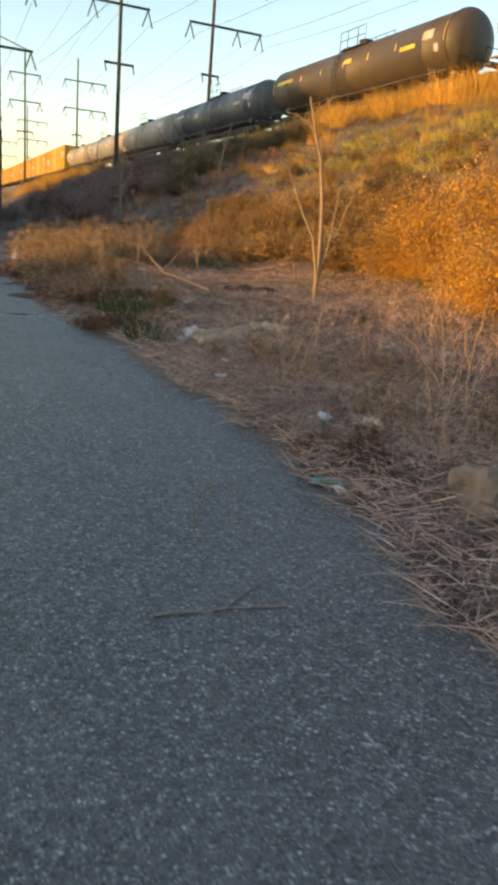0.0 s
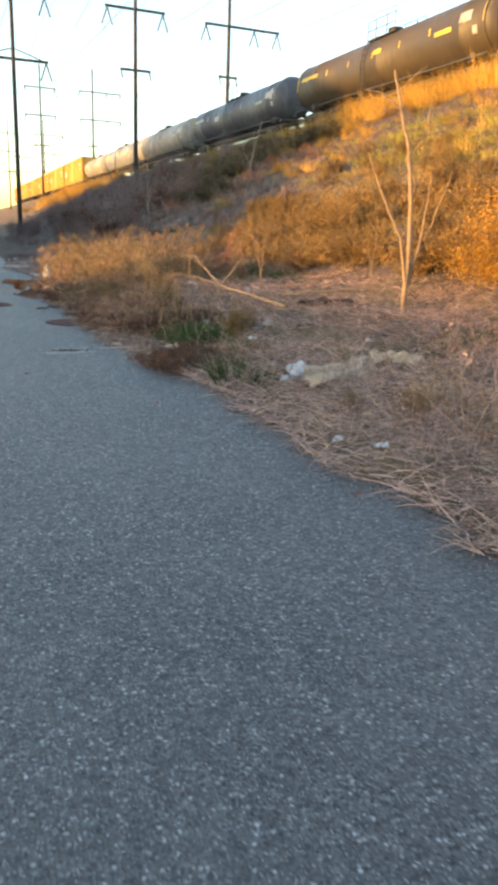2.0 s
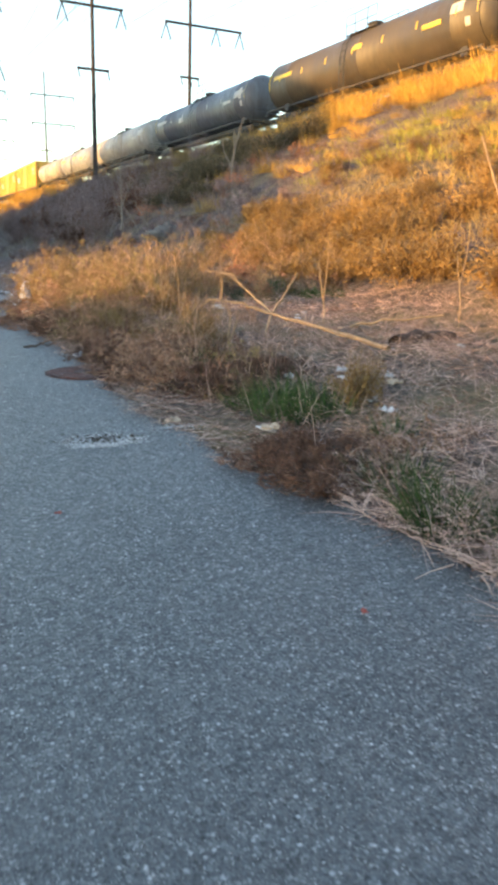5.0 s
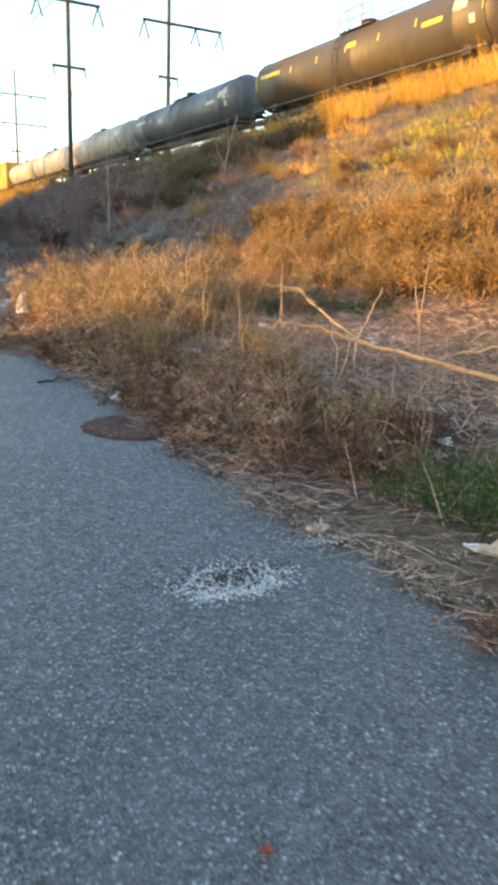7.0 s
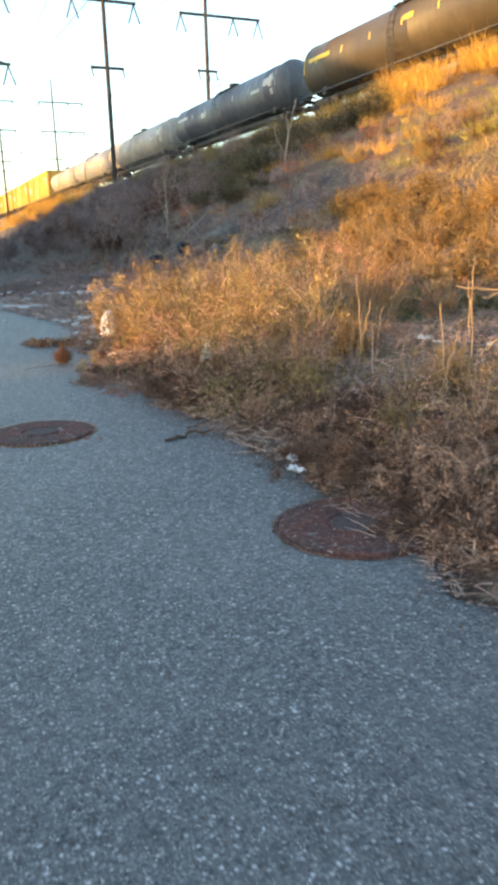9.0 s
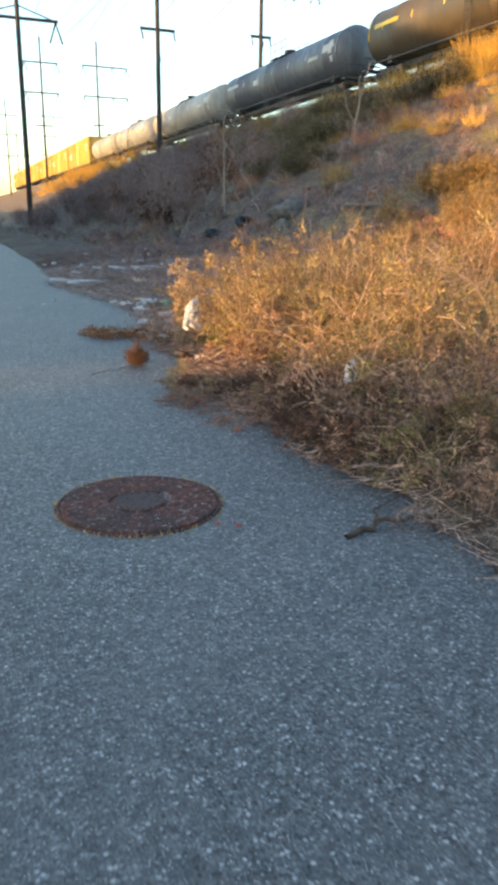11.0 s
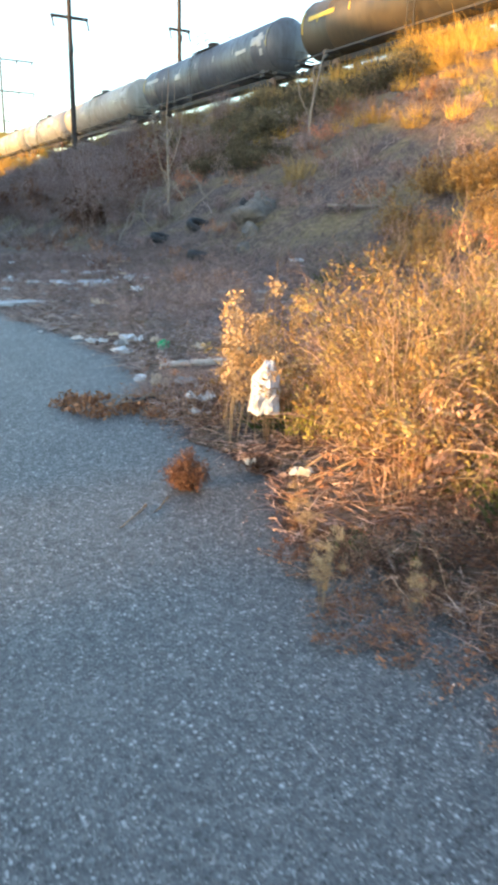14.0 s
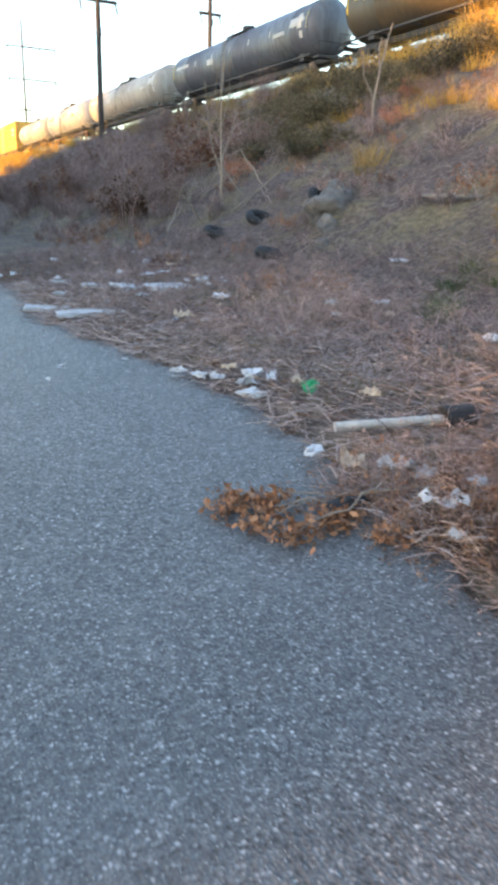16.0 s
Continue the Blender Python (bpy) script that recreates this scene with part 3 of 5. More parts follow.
    for sx in (-1, 1):
        rails = [([(sx * 1.0, y, 3.75), (sx * 1.0, y, 4.4), (sx * 1.0, y, 5.0)], [0.024] * 3) for y in (-0.6, 0.6)]
        rails.append(([(sx * 1.0, -1.5, 3.75), (sx * 1.0, -1.5, 5.0), (sx * 1.0, 0, 5.0), (sx * 1.0, 1.5, 5.0), (sx * 1.0, 1.5, 3.75)], [0.024] * 5))
        rails.append(([(sx * 1.0, -1.5, 4.5), (sx * 1.0, 0, 4.5), (sx * 1.0, 1.5, 4.5)], [0.024] * 3))
        v, f = tube_arrays(rails, 6)
        part("handrail", mesh_np("handrail", v, f), STEEL, car)
    for s in (-1, 1):
        y = s * (half + 0.28)
        v, f = tube_arrays([([(-1.2, y, 1.0), (-1.2, y, 1.75), (0, y, 1.75), (1.2, y, 1.75), (1.2, y, 1.0)], [0.024] * 5)], 6)
        part("end_rail", mesh_np("end_rail", v, f), STEEL, car)
        truck(car, s * (half - 2.1))
    couplers(car, pitch / 2 - 0.05)
    # plain bars where the lettering stands, and reflective strips along the side
    ink = MARKY if style in (0, 1) else MARKW
    for i in range(7):
        y = -half + 2.2 + i * (2 * half - 4.4) / 6
        decal(car, "reflector", 0, y - 0.05, y + 0.05, 2, 16, r, MARKY if style != 2 else MARKW)
    e = half - 1.1
    decal(car, "end_stripe", 0, e + 0.33, e + 0.45, -12, 30, r, MARKY)
    decal(car, "end_stripe", 0, -e - 0.45, -e - 0.33, -6, 30, r, MARKY)
    decal(car, "marking", 0, e - 2.6, e - 0.2, 8, 17, r, ink, "painted reporting marks")
    if style == 0:
        decal(car, "marking", 0, e - 2.4, e - 0.3, -6, 3, r, ink, "painted reporting marks")
    decal(car, "placard", 0, -half + 1.7, -half + 2.6, 4, 22, r, MARKW, "pale data plate")
    decal(car, "marking", 0, -half + 3.2, -half + 4.6, -4, 4, r, ink)
    decal(car, "placard", 0, -half + 1.2, -half + 1.55, -22, -8, r, MARKW)
    if style != 2:
        decal(car, "placard", 0, -0.9, -0.1, 8, 18, r, ink)
    if style == 2:
        decal(car, "graffiti", 0, -e + 0.2, -e + 0.7, -2, 28, r, MARKW, "sprayed white shape")
        decal(car, "graffiti", 0, -e - 0.05, -e + 1.2, 10, 18, r, MARKW, "sprayed white shape")
        decal(car, "graffiti", 0, 2.6, 3.6, -8, 6, r, MARKW, "sprayed white shape")
    return car


def box_car(y0, y1, label):
    pitch = y1 - y0
    car = thing("boxcar", label, "boxcar", "cars of the freight train", pose(TRACK_X, (y0 + y1) / 2, RAIL_Z))
    half = pitch / 2 - 0.7
    bm = bmesh.new()
    box(bm, -1.5, -half, 1.0, 1.5, half, 4.95, 0.05)
    body = part("body", mesh_bm("body", bm), BOXYELLOW, car)
    for sx in (-1, 1):
        for i in range(25):
            y = -half + 0.3 + i * (2 * half - 0.6) / 24
            if abs(y) < 1.7:
                continue
            bm = bmesh.new()
            box(bm, sx * 1.50, y - 0.05, 1.1, sx * 1.56, y + 0.05, 4.85, 0.012)
            part("side_post", mesh_bm("side_post", bm), BOXYELLOW, body)
        bm = bmesh.new()
        box(bm, sx * 1.5, -1.55, 1.15, sx * 1.58, 1.55, 4.7, 0.02)
        for z in (1.8, 2.5, 3.2, 3.9):
            box(bm, sx * 1.58, -1.5, z, sx * 1.61, 1.5, z + 0.08, 0.01)
        part("door", mesh_bm("door", bm), BOXYELLOW, car)
    bm = bmesh.new()
    box(bm, -1.56, -half - 0.05, 4.95, 1.56, half + 0.05, 5.03, 0.02)
    for i in range(16):
        y = -half + 0.6 + i * (2 * half - 1.2) / 15
        box(bm, -1.5, y - 0.04, 5.03, 1.5, y + 0.04, 5.07)
    part("roof", mesh_bm("roof", bm), TANKPALE, car)
    bm = bmesh.new()
    box(bm, -1.35, -half, 0.72, 1.35, half, 1.0, 0.02)
    part("underframe", mesh_bm("underframe", bm), STEEL, car)
    for s in (-1, 1):
        bm = bmesh.new()
        for x in (-1.42, -1.0):
            cyl(bm, (x, s * (half + 0.07), 0.8), (x, s * (half + 0.07), 4.9), 0.025, seg=6)
        for i in range(10):
            cyl(bm, (-1.42, s * (half + 0.07), 1.1 + i * 0.38), (-1.0, s * (half + 0.07), 1.1 + i * 0.38), 0.018, seg=6)
        part("ladder", mesh_bm("ladder", bm), STEEL, car)
        truck(car, s * (half - 2.2))
    couplers(car, pitch / 2 - 0.05)
    for y, z, w, h in ((-half + 2.2, 3.6, 1.9, 0.45), (-half + 2.2, 3.0, 1.6, 0.30), (half - 3.0, 2.4, 2.4, 0.9)):
        bm = bmesh.new()
        box(bm, -1.575, y - w / 2, z, -1.562, y + w / 2, z + h)
        part("marking", mesh_bm("marking", bm), MARKW, car, "pale painted block")
    return car


tank_car(7.9, 32.1, TANKTAN, "tan tank car with yellow markings lit gold by the low sun", 0, 1)
tank_car(32.1, 56.3, TANKBLACK, "black tank car with yellow reflectors, the sun's gold tinted into its paint", 1, 2)
tank_car(56.3, 80.5, TANKGREY, "grey tank car with sprayed white shapes and grimy flank", 2, 3)
tank_car(80.5, 104.7, TANKPALE, "pale weathered tank car streaked with grime", 2, 4)
tank_car(104.7, 124.8, TANKSILVER, "silver tank car with a clean upper flank", 1, 5)
tank_car(124.8, 143.2, TANKPALE, "short cream tank car ahead of the boxcars", 2, 6)
for i in range(6):
    box_car(143.2 + i * 22.9, 166.1 + i * 22.9, "bright yellow boxcar with ribbed sides and pale blocks")


# ---- power line poles and wires ----
def v_leg(x, z, s, d=0.5, drop=1.5):
    """One ribbed insulator string."""
    t = np.linspace(0, 1, 13)
    pts = np.stack([x + s * d * t, np.zeros(13), z - drop * t], -1)
    v, f = tube_arrays([(pts, np.where(np.arange(13) % 2, 0.09, 0.045))], 7)
    return mesh_np("insulator", v, f)


def power_pole(x, y, top, arms, r=0.22, peak=False, label="tall dark power pole with crossarms"):
    """arms: (height, reach west, reach east, where the insulator strings hang)."""
    base = float(gh(x, y))
    po = thing("power_pole", label, "power pole", "power line poles", pose(x, y, base))
    top, bm = top - base, bmesh.new()
    cyl(bm, (0, 0, -0.6), (0, 0, top), r, r * 0.6, 14)
    part("pole", mesh_bm("pole", bm), POLE, po)
    for z, w, e, strings in arms:
        z -= base
        bm = bmesh.new()
        box(bm, -w, -0.09, z - 0.11, e, 0.09, z + 0.11, 0.02)
        if peak:
            cyl(bm, (-w + 0.2, 0, z), (0, 0, z + 0.9), 0.05, seg=6)
            cyl(bm, (e - 0.2, 0, z), (0, 0, z + 0.9), 0.05, seg=6)
        arm = part("crossarm", mesh_bm("crossarm", bm), POLE, po)
        for s in strings:
            for side in ((-1, 1) if w > 2 else (0.3,)):
                part("insulator", v_leg(s, z - 0.1, side, 0.5, 1.5 if w > 2 else 0.7), STEEL, arm)
    bm = bmesh.new()
    box(bm, -0.14, -0.36, 8.0, 0.14, -0.2, 8.5, 0.02)
    part("junction_box", mesh_bm("junction_box", bm), STEEL, po)
    return po


for k in range(4):
    y = 79.5 + 77 * k
    power_pole(7.1 + 0.2 * k, y, 30, ((21.4, 3.1, 3.1, (-2.9, 2.9)), (16.0, 3.1, 3.1, (-2.9, 2.9))), peak=True)
    power_pole(18.56 + 0.2 * k, y + 0.8, 30.5, ((26.5, 2.9, 2.9, (-2.7, 2.7)), (21.7, 2.9, 2.9, (-2.7, 2.7)), (16.4, 1.5, 1.5, (-1.4, 1.4))))
    power_pole(28.9, y + 3, 31, ((27.0, 2.6, 5.6, (-2.5, 2.8, 5.4)), (22.0, 2.6, 5.6, (-2.5, 2.8, 5.4)), (17.2, 1.0, 1.0, (-0.9, 0.9))))


def wire(x, z, y_rows, r=0.016):
    pts = []
    for a, b in zip(y_rows, y_rows[1:]):
        for i in range(12):
            s = i / 12
            pts.append((x, a + (b - a) * s, z - 1.6 * 4 * s * (1 - s)))
    pts.append((x, y_rows[-1], z))
    v, f = tube_arrays([(pts, [r] * len(pts))], 4)
    tagged(part("power_line", mesh_np("power_line", v, f), STEEL), "thin dark overhead wire slung between the poles", "wire", "overhead wires")


ROWS_Y = (2.5, 79.5, 156.5, 233.5, 310.5)
for x, z in ((4.2, 20.0), (10.0, 20.0), (4.2, 14.6), (10.0, 14.6), (15.9, 25.0), (21.3, 25.0), (15.9, 20.2), (21.3, 20.2), (26.4, 20.4), (31.7, 20.4), (34.3, 20.4)):
    wire(x, z, ROWS_Y)


# ---- plants ----
def stems_of(n, height, spread, lean=0.0, twigs=4, r=0.004, curve=0.25, tw_len=0.35):
    """Stems with side twigs. Returns the tubes' paths and points along them where leaves sit."""
    paths, spots, ways = [], [], []
    for _ in range(n):
        a, q = rng.uniform(0, 2 * np.pi), rng.uniform(0, 1) ** 0.7
        root = np.array([math.cos(a), math.sin(a), 0]) * spread * 0.30 * q
        out = np.array([math.cos(a), math.sin(a), 0]) * spread * q
        h = height * rng.uniform(0.55, 1.0) * (1 - 0.35 * q)
        s = np.linspace(0, 1, 4)[:, None]
        pts = root + out * s ** 1.4 * 0.7 + np.array([[0, 0, h]]) * (s - curve * q * s ** 2 * 0.6) + rng.normal(size=(4, 3)) * 0.02 * height * s
        pts[:, 0] += lean * s[:, 0] ** 2 * h
        pts[0, 2] = -0.06
        paths.append((pts, np.linspace(r, r * 0.35, 4)))
        spots.append(np.concatenate([pts[2:], (pts[2:3] + pts[3:]) / 2]))
        ways.append(np.repeat((pts[3] - pts[2])[None], 3, 0))
        for _ in range(twigs):
            u = rng.uniform(0.35, 0.95)
            i = int(u * 3)
            p = pts[i] + (pts[min(i + 1, 3)] - pts[i]) * (u * 3 - i)
            d = rng.normal(size=3)
            d[2] = abs(d[2]) * 0.9 + 0.35
            d /= np.linalg.norm(d)
            L = tw_len * height * rng.uniform(0.4, 1.0)
            s3 = np.linspace(0, 1, 3)[:, None]
            tw = p + d * L * s3
            tw[:, 2] -= 0.2 * L * s3[:, 0] ** 2
            paths.append((tw, np.linspace(r * 0.55, r * 0.25, 3)))
            spots.append(np.concatenate([tw[1:], (tw[1:2] + tw[2:]) / 2]))
            ways.append(np.repeat((tw[2] - tw[1])[None], 3, 0))
    ways = np.concatenate(ways)
    return paths, np.concatenate(spots), ways / (np.linalg.norm(ways, axis=1)[:, None] + 1e-9)


def shrub(name, label, category, group, stem_mat, leaf_mat, n, height, spread, leaves, size, twigs=4, r=0.004, jitter=0.07, low=0.0, lean=0.0, stretch=1.6, tw_len=0.35, plume=False, bunch=12):
    """One plant: stems with a mesh of leaves or seed heads under it."""
    paths, spots, ways = stems_of(n, height, spread, lean, twigs, r, tw_len=tw_len)
    v, f = tube_arrays(paths, 3)
    ob = tagged(part(name, mesh_np(name, v, f), stem_mat), label, category, group)
    if leaves:
        few = rng.choice(len(spots), max(1, min(len(spots), leaves // bunch)), replace=False)
        idx = few[rng.integers(0, len(few), leaves)]
        pick = spots[idx]
        if low:
            pick = pick * np.array([1, 1, 1]) - np.array([0, 0, 1]) * rng.uniform(0, low, leaves)[:, None] * pick[:, 2:3]
        at = pick + rng.normal(size=(leaves, 3)) * jitter * height
        at[:, 2] = np.maximum(at[:, 2], 0.01)
        v, f = leaf_arrays(at, size * rng.uniform(0.5, 1.3, leaves), stretch, ways[idx] if plume else None, 3 if plume else 4)
        part("foliage", mesh_np("foliage", v, f), leaf_mat, ob)
    return ob


def tangle(name, label, category, group, stem_mat, leaf_mat, n, height, spread, leaves, size, r=0.0028, curl=0.5, cluster=8, jit=0.02, twigs=4, stretch=2.0, rise=1.0, sag=0.16):
    """A sprawling dry weed: arching stems that bend as they grow, with curled leaves in bunches."""
    paths, spots, ways = [], [], []

    def grow(p, d, length, k, r0):
        pts = [p]
        for i in range(k):
            d = d + rng.normal(size=3) * curl * 0.42
            d[2] -= sag * (i + 1) * 0.5
            d = d / np.linalg.norm(d)
            p = p + d * length / k
            p[2] = max(p[2], 0.008)
            pts.append(p)
        pts = np.array(pts)
        paths.append((pts, np.linspace(r0, r0 * 0.4, k + 1)))
        return pts

    def keep(pts, frm):
        for i in range(frm, len(pts)):
            u = rng.uniform(0, 1)
            spots.append(pts[i] * u + pts[i - 1] * (1 - u))
            ways.append((pts[i] - pts[i - 1]) / (np.linalg.norm(pts[i] - pts[i - 1]) + 1e-9))

    for _ in range(n):
        a, q = rng.uniform(0, 2 * np.pi), rng.uniform(0, 1) ** 0.6
        out = np.array([math.cos(a), math.sin(a), 0.0])
        d = out * q * spread / height * 0.9 + np.array([0, 0, rise])
        pts = grow(out * spread * 0.35 * rng.uniform(0, 1) + np.array([0, 0, -0.04]), d / np.linalg.norm(d), height * rng.uniform(0.6, 1.15), 6, r * rng.uniform(0.7, 1.3))
        keep(pts, 3)
        for _ in range(twigs):
            i = int(rng.integers(2, 6))
            d = (pts[i] - pts[i - 1]) / (np.linalg.norm(pts[i] - pts[i - 1]) + 1e-9) + rng.normal(size=3) * 0.8
            keep(grow(pts[i], d / np.linalg.norm(d), height * rng.uniform(0.12, 0.36), 3, r * 0.55), 1)
    v, f = tube_arrays(paths, 3)
    ob = tagged(part(name, mesh_np(name, v, f), stem_mat), label, category, group)
    if leaves:
        spots, ways = np.array(spots), np.array(ways)
        few = rng.choice(len(spots), min(len(spots), max(1, leaves // cluster)), replace=False)
        idx = few[rng.integers(0, len(few), leaves)]
        at = spots[idx] + rng.normal(size=(leaves, 3)) * jit
        at[:, 2] = np.maximum(at[:, 2], 0.01)
        v, f = leaf_arrays(at, size * rng.uniform(0.45, 1.5, leaves), stretch, ways[idx])
        part("foliage", mesh_np("foliage", v, f), leaf_mat, ob)
    return ob


def clump(name, label, category, group, mat, n, height, spread, width=0.008, droop=0.35, flat=0.35, segs=4):
    """A tuft of grass blades."""
    a = rng.uniform(0, 2 * np.pi, n)
    q = rng.uniform(0, 1, n) ** 0.6
    base = np.stack([np.cos(a) * q * spread * 0.5, np.sin(a) * q * spread * 0.5, np.full(n, -0.03)], -1)
    way = np.stack([np.cos(a) * flat * q + rng.normal(size=n) * 0.15, np.sin(a) * flat * q + rng.normal(size=n) * 0.15, np.ones(n)], -1)
    way /= np.linalg.norm(way, axis=1)[:, None]
    v, f = blade_arrays(base, way, height * rng.uniform(0.45, 1.1, n), width * rng.uniform(0.6, 1.3, n), droop * rng.uniform(0.2, 1.4, n), segs)
    return tagged(part(name, mesh_np(name, v, f), mat), label, category, group)


def place(kinds, spots):
    """Sets plants out: spots are (x, y, scale); the kinds take turns."""
    used = set()
    for i, (x, y, s) in enumerate(spots):
        k = kinds[int(rng.integers(0, len(kinds)))]
        m = pose(x, y, float(gh(x, y)) if x > float(edge(y)) else 0.012, rng.uniform(-5, 5), rng.uniform(-5, 5), rng.uniform(0, 360)) @ Matrix.Diagonal((s, s, s * rng.uniform(0.85, 1.15), 1))
        if k not in used:
            used.add(k)
            k.matrix_basis = m
        else:
            c = copy_thing(k, Matrix.Identity(4))
            c.matrix_basis = m
    for k in kinds:
        if k not in used:
            for o in (*k.children_recursive, k):
                bpy.data.objects.remove(o)


def scatter(n, x0, x1, y0, y1, s0, s1):
    return [(rng.uniform(x0, x1), rng.uniform(y0, y1), rng.uniform(s0, s1)) for _ in range(n)]


# rust-leaved shrubs along the foot of the slope
big = [shrub("leafy_shrub", "dense rust-orange leafy shrub at the foot of the embankment", "shrub", "rust-leaved shrubs", STEM, COPPER, 34, 1.9, 1.05, 6200, 0.026, 6, 0.006, 0.045, 0.7, bunch=16) for _ in range(3)]
place(big, scatter(18, 6.7, 8.2, 6.0, 12.0, 0.6, 0.85) + scatter(24, 8.0, 10.8, 5.0, 12.2, 0.75, 1.1) + scatter(8, 10, 13.5, 7, 12, 0.7, 0.95))
mid = [shrub("low_shrub", "low rust-brown shrub with fine dry foliage on the slope", "shrub", "low slope shrubs", STEM, ORANGE, 16, 1.0, 0.8, 1900, 0.022, 5, 0.006, 0.05, 0.6, stretch=3.0, plume=True, bunch=22) for _ in range(4)]
place(mid, scatter(74, 7.3, 10.5, 12.4, 26, 0.65, 1.1) + scatter(40, 9.5, 15, 12, 28, 0.5, 0.9) + scatter(20, 12, 20, 10, 32, 0.4, 0.7))
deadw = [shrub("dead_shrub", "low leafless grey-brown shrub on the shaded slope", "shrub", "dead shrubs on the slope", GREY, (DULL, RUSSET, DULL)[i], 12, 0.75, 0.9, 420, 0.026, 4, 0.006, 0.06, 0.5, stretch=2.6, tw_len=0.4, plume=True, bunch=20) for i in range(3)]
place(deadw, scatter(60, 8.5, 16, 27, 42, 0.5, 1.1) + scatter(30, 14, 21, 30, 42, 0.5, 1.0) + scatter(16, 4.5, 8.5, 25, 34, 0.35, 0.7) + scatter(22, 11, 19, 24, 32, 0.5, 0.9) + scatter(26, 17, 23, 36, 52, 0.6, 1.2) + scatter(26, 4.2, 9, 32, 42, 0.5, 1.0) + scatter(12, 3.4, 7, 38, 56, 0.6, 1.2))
gold = [clump("tall_grass", "tall golden grass clump along the top of the embankment", "grass clump", "golden grass along the crest", GOLD, 170, 1.35, 1.3, 0.018, 0.5, 0.42, segs=3) for _ in range(4)]
place(gold, scatter(70, 14, 23, 95, 150, 1.0, 1.6) + scatter(120, 21.2, 23.2, 14, 44, 0.8, 1.25) + scatter(80, 19.8, 22.0, 16, 47.5, 0.5, 0.9) + scatter(26, 19, 21.5, 36, 47, 0.8, 1.15) + scatter(95, 13, 21, 14, 42, 0.3, 0.65))
olive = [clump("grass_tuft", "yellow-green grass patch on the sunlit slope", "grass tuft", "yellow-green grass on the slope", YELGREEN, 130, 0.5, 1.7, 0.018, 0.55, 0.6, segs=2) for _ in range(3)]
place(olive, scatter(70, 12.5, 18, 17, 29, 0.6, 1.1) + scatter(50, 15, 21, 12, 33, 0.5, 0.9) + scatter(8, 14, 20, 26, 33, 0.5, 0.8) + scatter(16, 15, 20, 10, 18, 0.6, 1.0))
tawny = [clump("tall_grass", "tawny dry grass clump on the shaded slope", "grass clump", "tawny grass on the slope", TAN, 150, 1.0, 0.9, 0.018, 0.5, 0.45, segs=2) for _ in range(3)]
place(tawny, scatter(46, 18.5, 22.8, 41, 58, 0.7, 1.15) + scatter(110, 19.0, 23.0, 46, 84, 0.6, 1.1) + scatter(34, 12, 20, 38, 60, 0.5, 0.8) + [(11.27, 33.6, 0.9), (11.7, 34.2, 0.7), (10.9, 33.2, 0.6)])
green_b = [shrub("green_shrub", "dark olive-green shrub tangled over the slope", "shrub", "olive shrubs", STEM, OLIVE, 22, 1.4, 1.1, 2400, 0.045, 5, 0.008, 0.08, 0.6) for _ in range(3)]
place(green_b, scatter(46, 12.5, 19, 37.5, 50, 0.6, 1.1) + scatter(8, 11.5, 13, 37.5, 41, 0.5, 0.8))
# dark leaf clumps put the thicket's inner shade into colour
bare = [shrub("bare_thicket", "leafless grey-brown thicket, its inner shade coloured in by dark leaf clumps", "thicket", "leafless thickets", GREY, DARK, 34, 2.2, 1.4, 300, 0.045, 8, 0.013, 0.05, 0.6, tw_len=0.42, bunch=10) for _ in range(4)]
place(bare, scatter(50, 7.6, 12.5, 40, 62, 0.6, 1.05) + scatter(44, 9, 18.5, 49, 78, 0.5, 1.0) + scatter(26, 5.0, 14, 60, 96, 0.6, 1.0) + scatter(16, 14, 21, 55, 100, 0.5, 0.9))
rusty = [shrub("bare_thicket", "thicket with a few dull red leaves", "thicket", "leafless thickets", GREY, REDDISH, 20, 1.9, 1.2, 700, 0.09, 5, 0.016, 0.06, 0.4, tw_len=0.4) for _ in range(2)]
place(rusty, scatter(34, 7.8, 14, 42, 70, 0.6, 1.0))
pink = [shrub("red_shrub", "small shrub with pinkish red autumn leaves", "shrub", "red-leaved shrubs", STEM, PINK, 14, 1.3, 0.7, 520, 0.038, 4, 0.006, 0.06, 0.3) for _ in range(2)]
place(pink, [(13.1, 35.2, 0.7), (13.6, 36.0, 0.7), (15.2, 37.3, 0.8), (16.2, 38.6, 0.6), (12.2, 34.0, 0.5), (10.9, 39.8, 1.0), (10.5, 39.0, 0.8), (8.2, 24.0, 0.6), (8.6, 25.3, 0.55), (7.9, 23.0, 0.5), (9.2, 22.0, 0.5), (6.3, 19.5, 0.6), (6.9, 20.4, 0.6)])

# dry weeds on the verge
weed = [tangle("dry_weed", "dry brown weed with arching stems and curled leaves", "weed", "dry weeds on the verge", WEEDSTEM, (DRYLEAF, RUSSET, DRYLEAF, BROWN, AMBER)[i], 24, 0.80, 0.62, 1000, 0.017, 0.0034, 0.5, 16, 0.026, 5) for i in range(5)]
pale = [tangle("dry_weed", "tan bushy weed catching the low sun", "weed", "tan weeds on the verge", WEEDSTEM, (AMBER, TAN, AMBER, ORANGE, AMBER)[i], 26, 1.15, 0.55, 2600, 0.0105, 0.0036, 0.38, 22, 0.032, 6, 2.6, 1.3, 0.10) for i in range(5)]
dead = [tangle("dead_weed", "tangle of thin brown dead stalks on the waste ground", "dead weed", "dead stalk tangles", MAUVE, MAUVE, 26, 0.5, 0.5, 160, 0.008, 0.0026, 0.55, 6, 0.02, 4, 2.6, 0.9) for _ in range(4)]
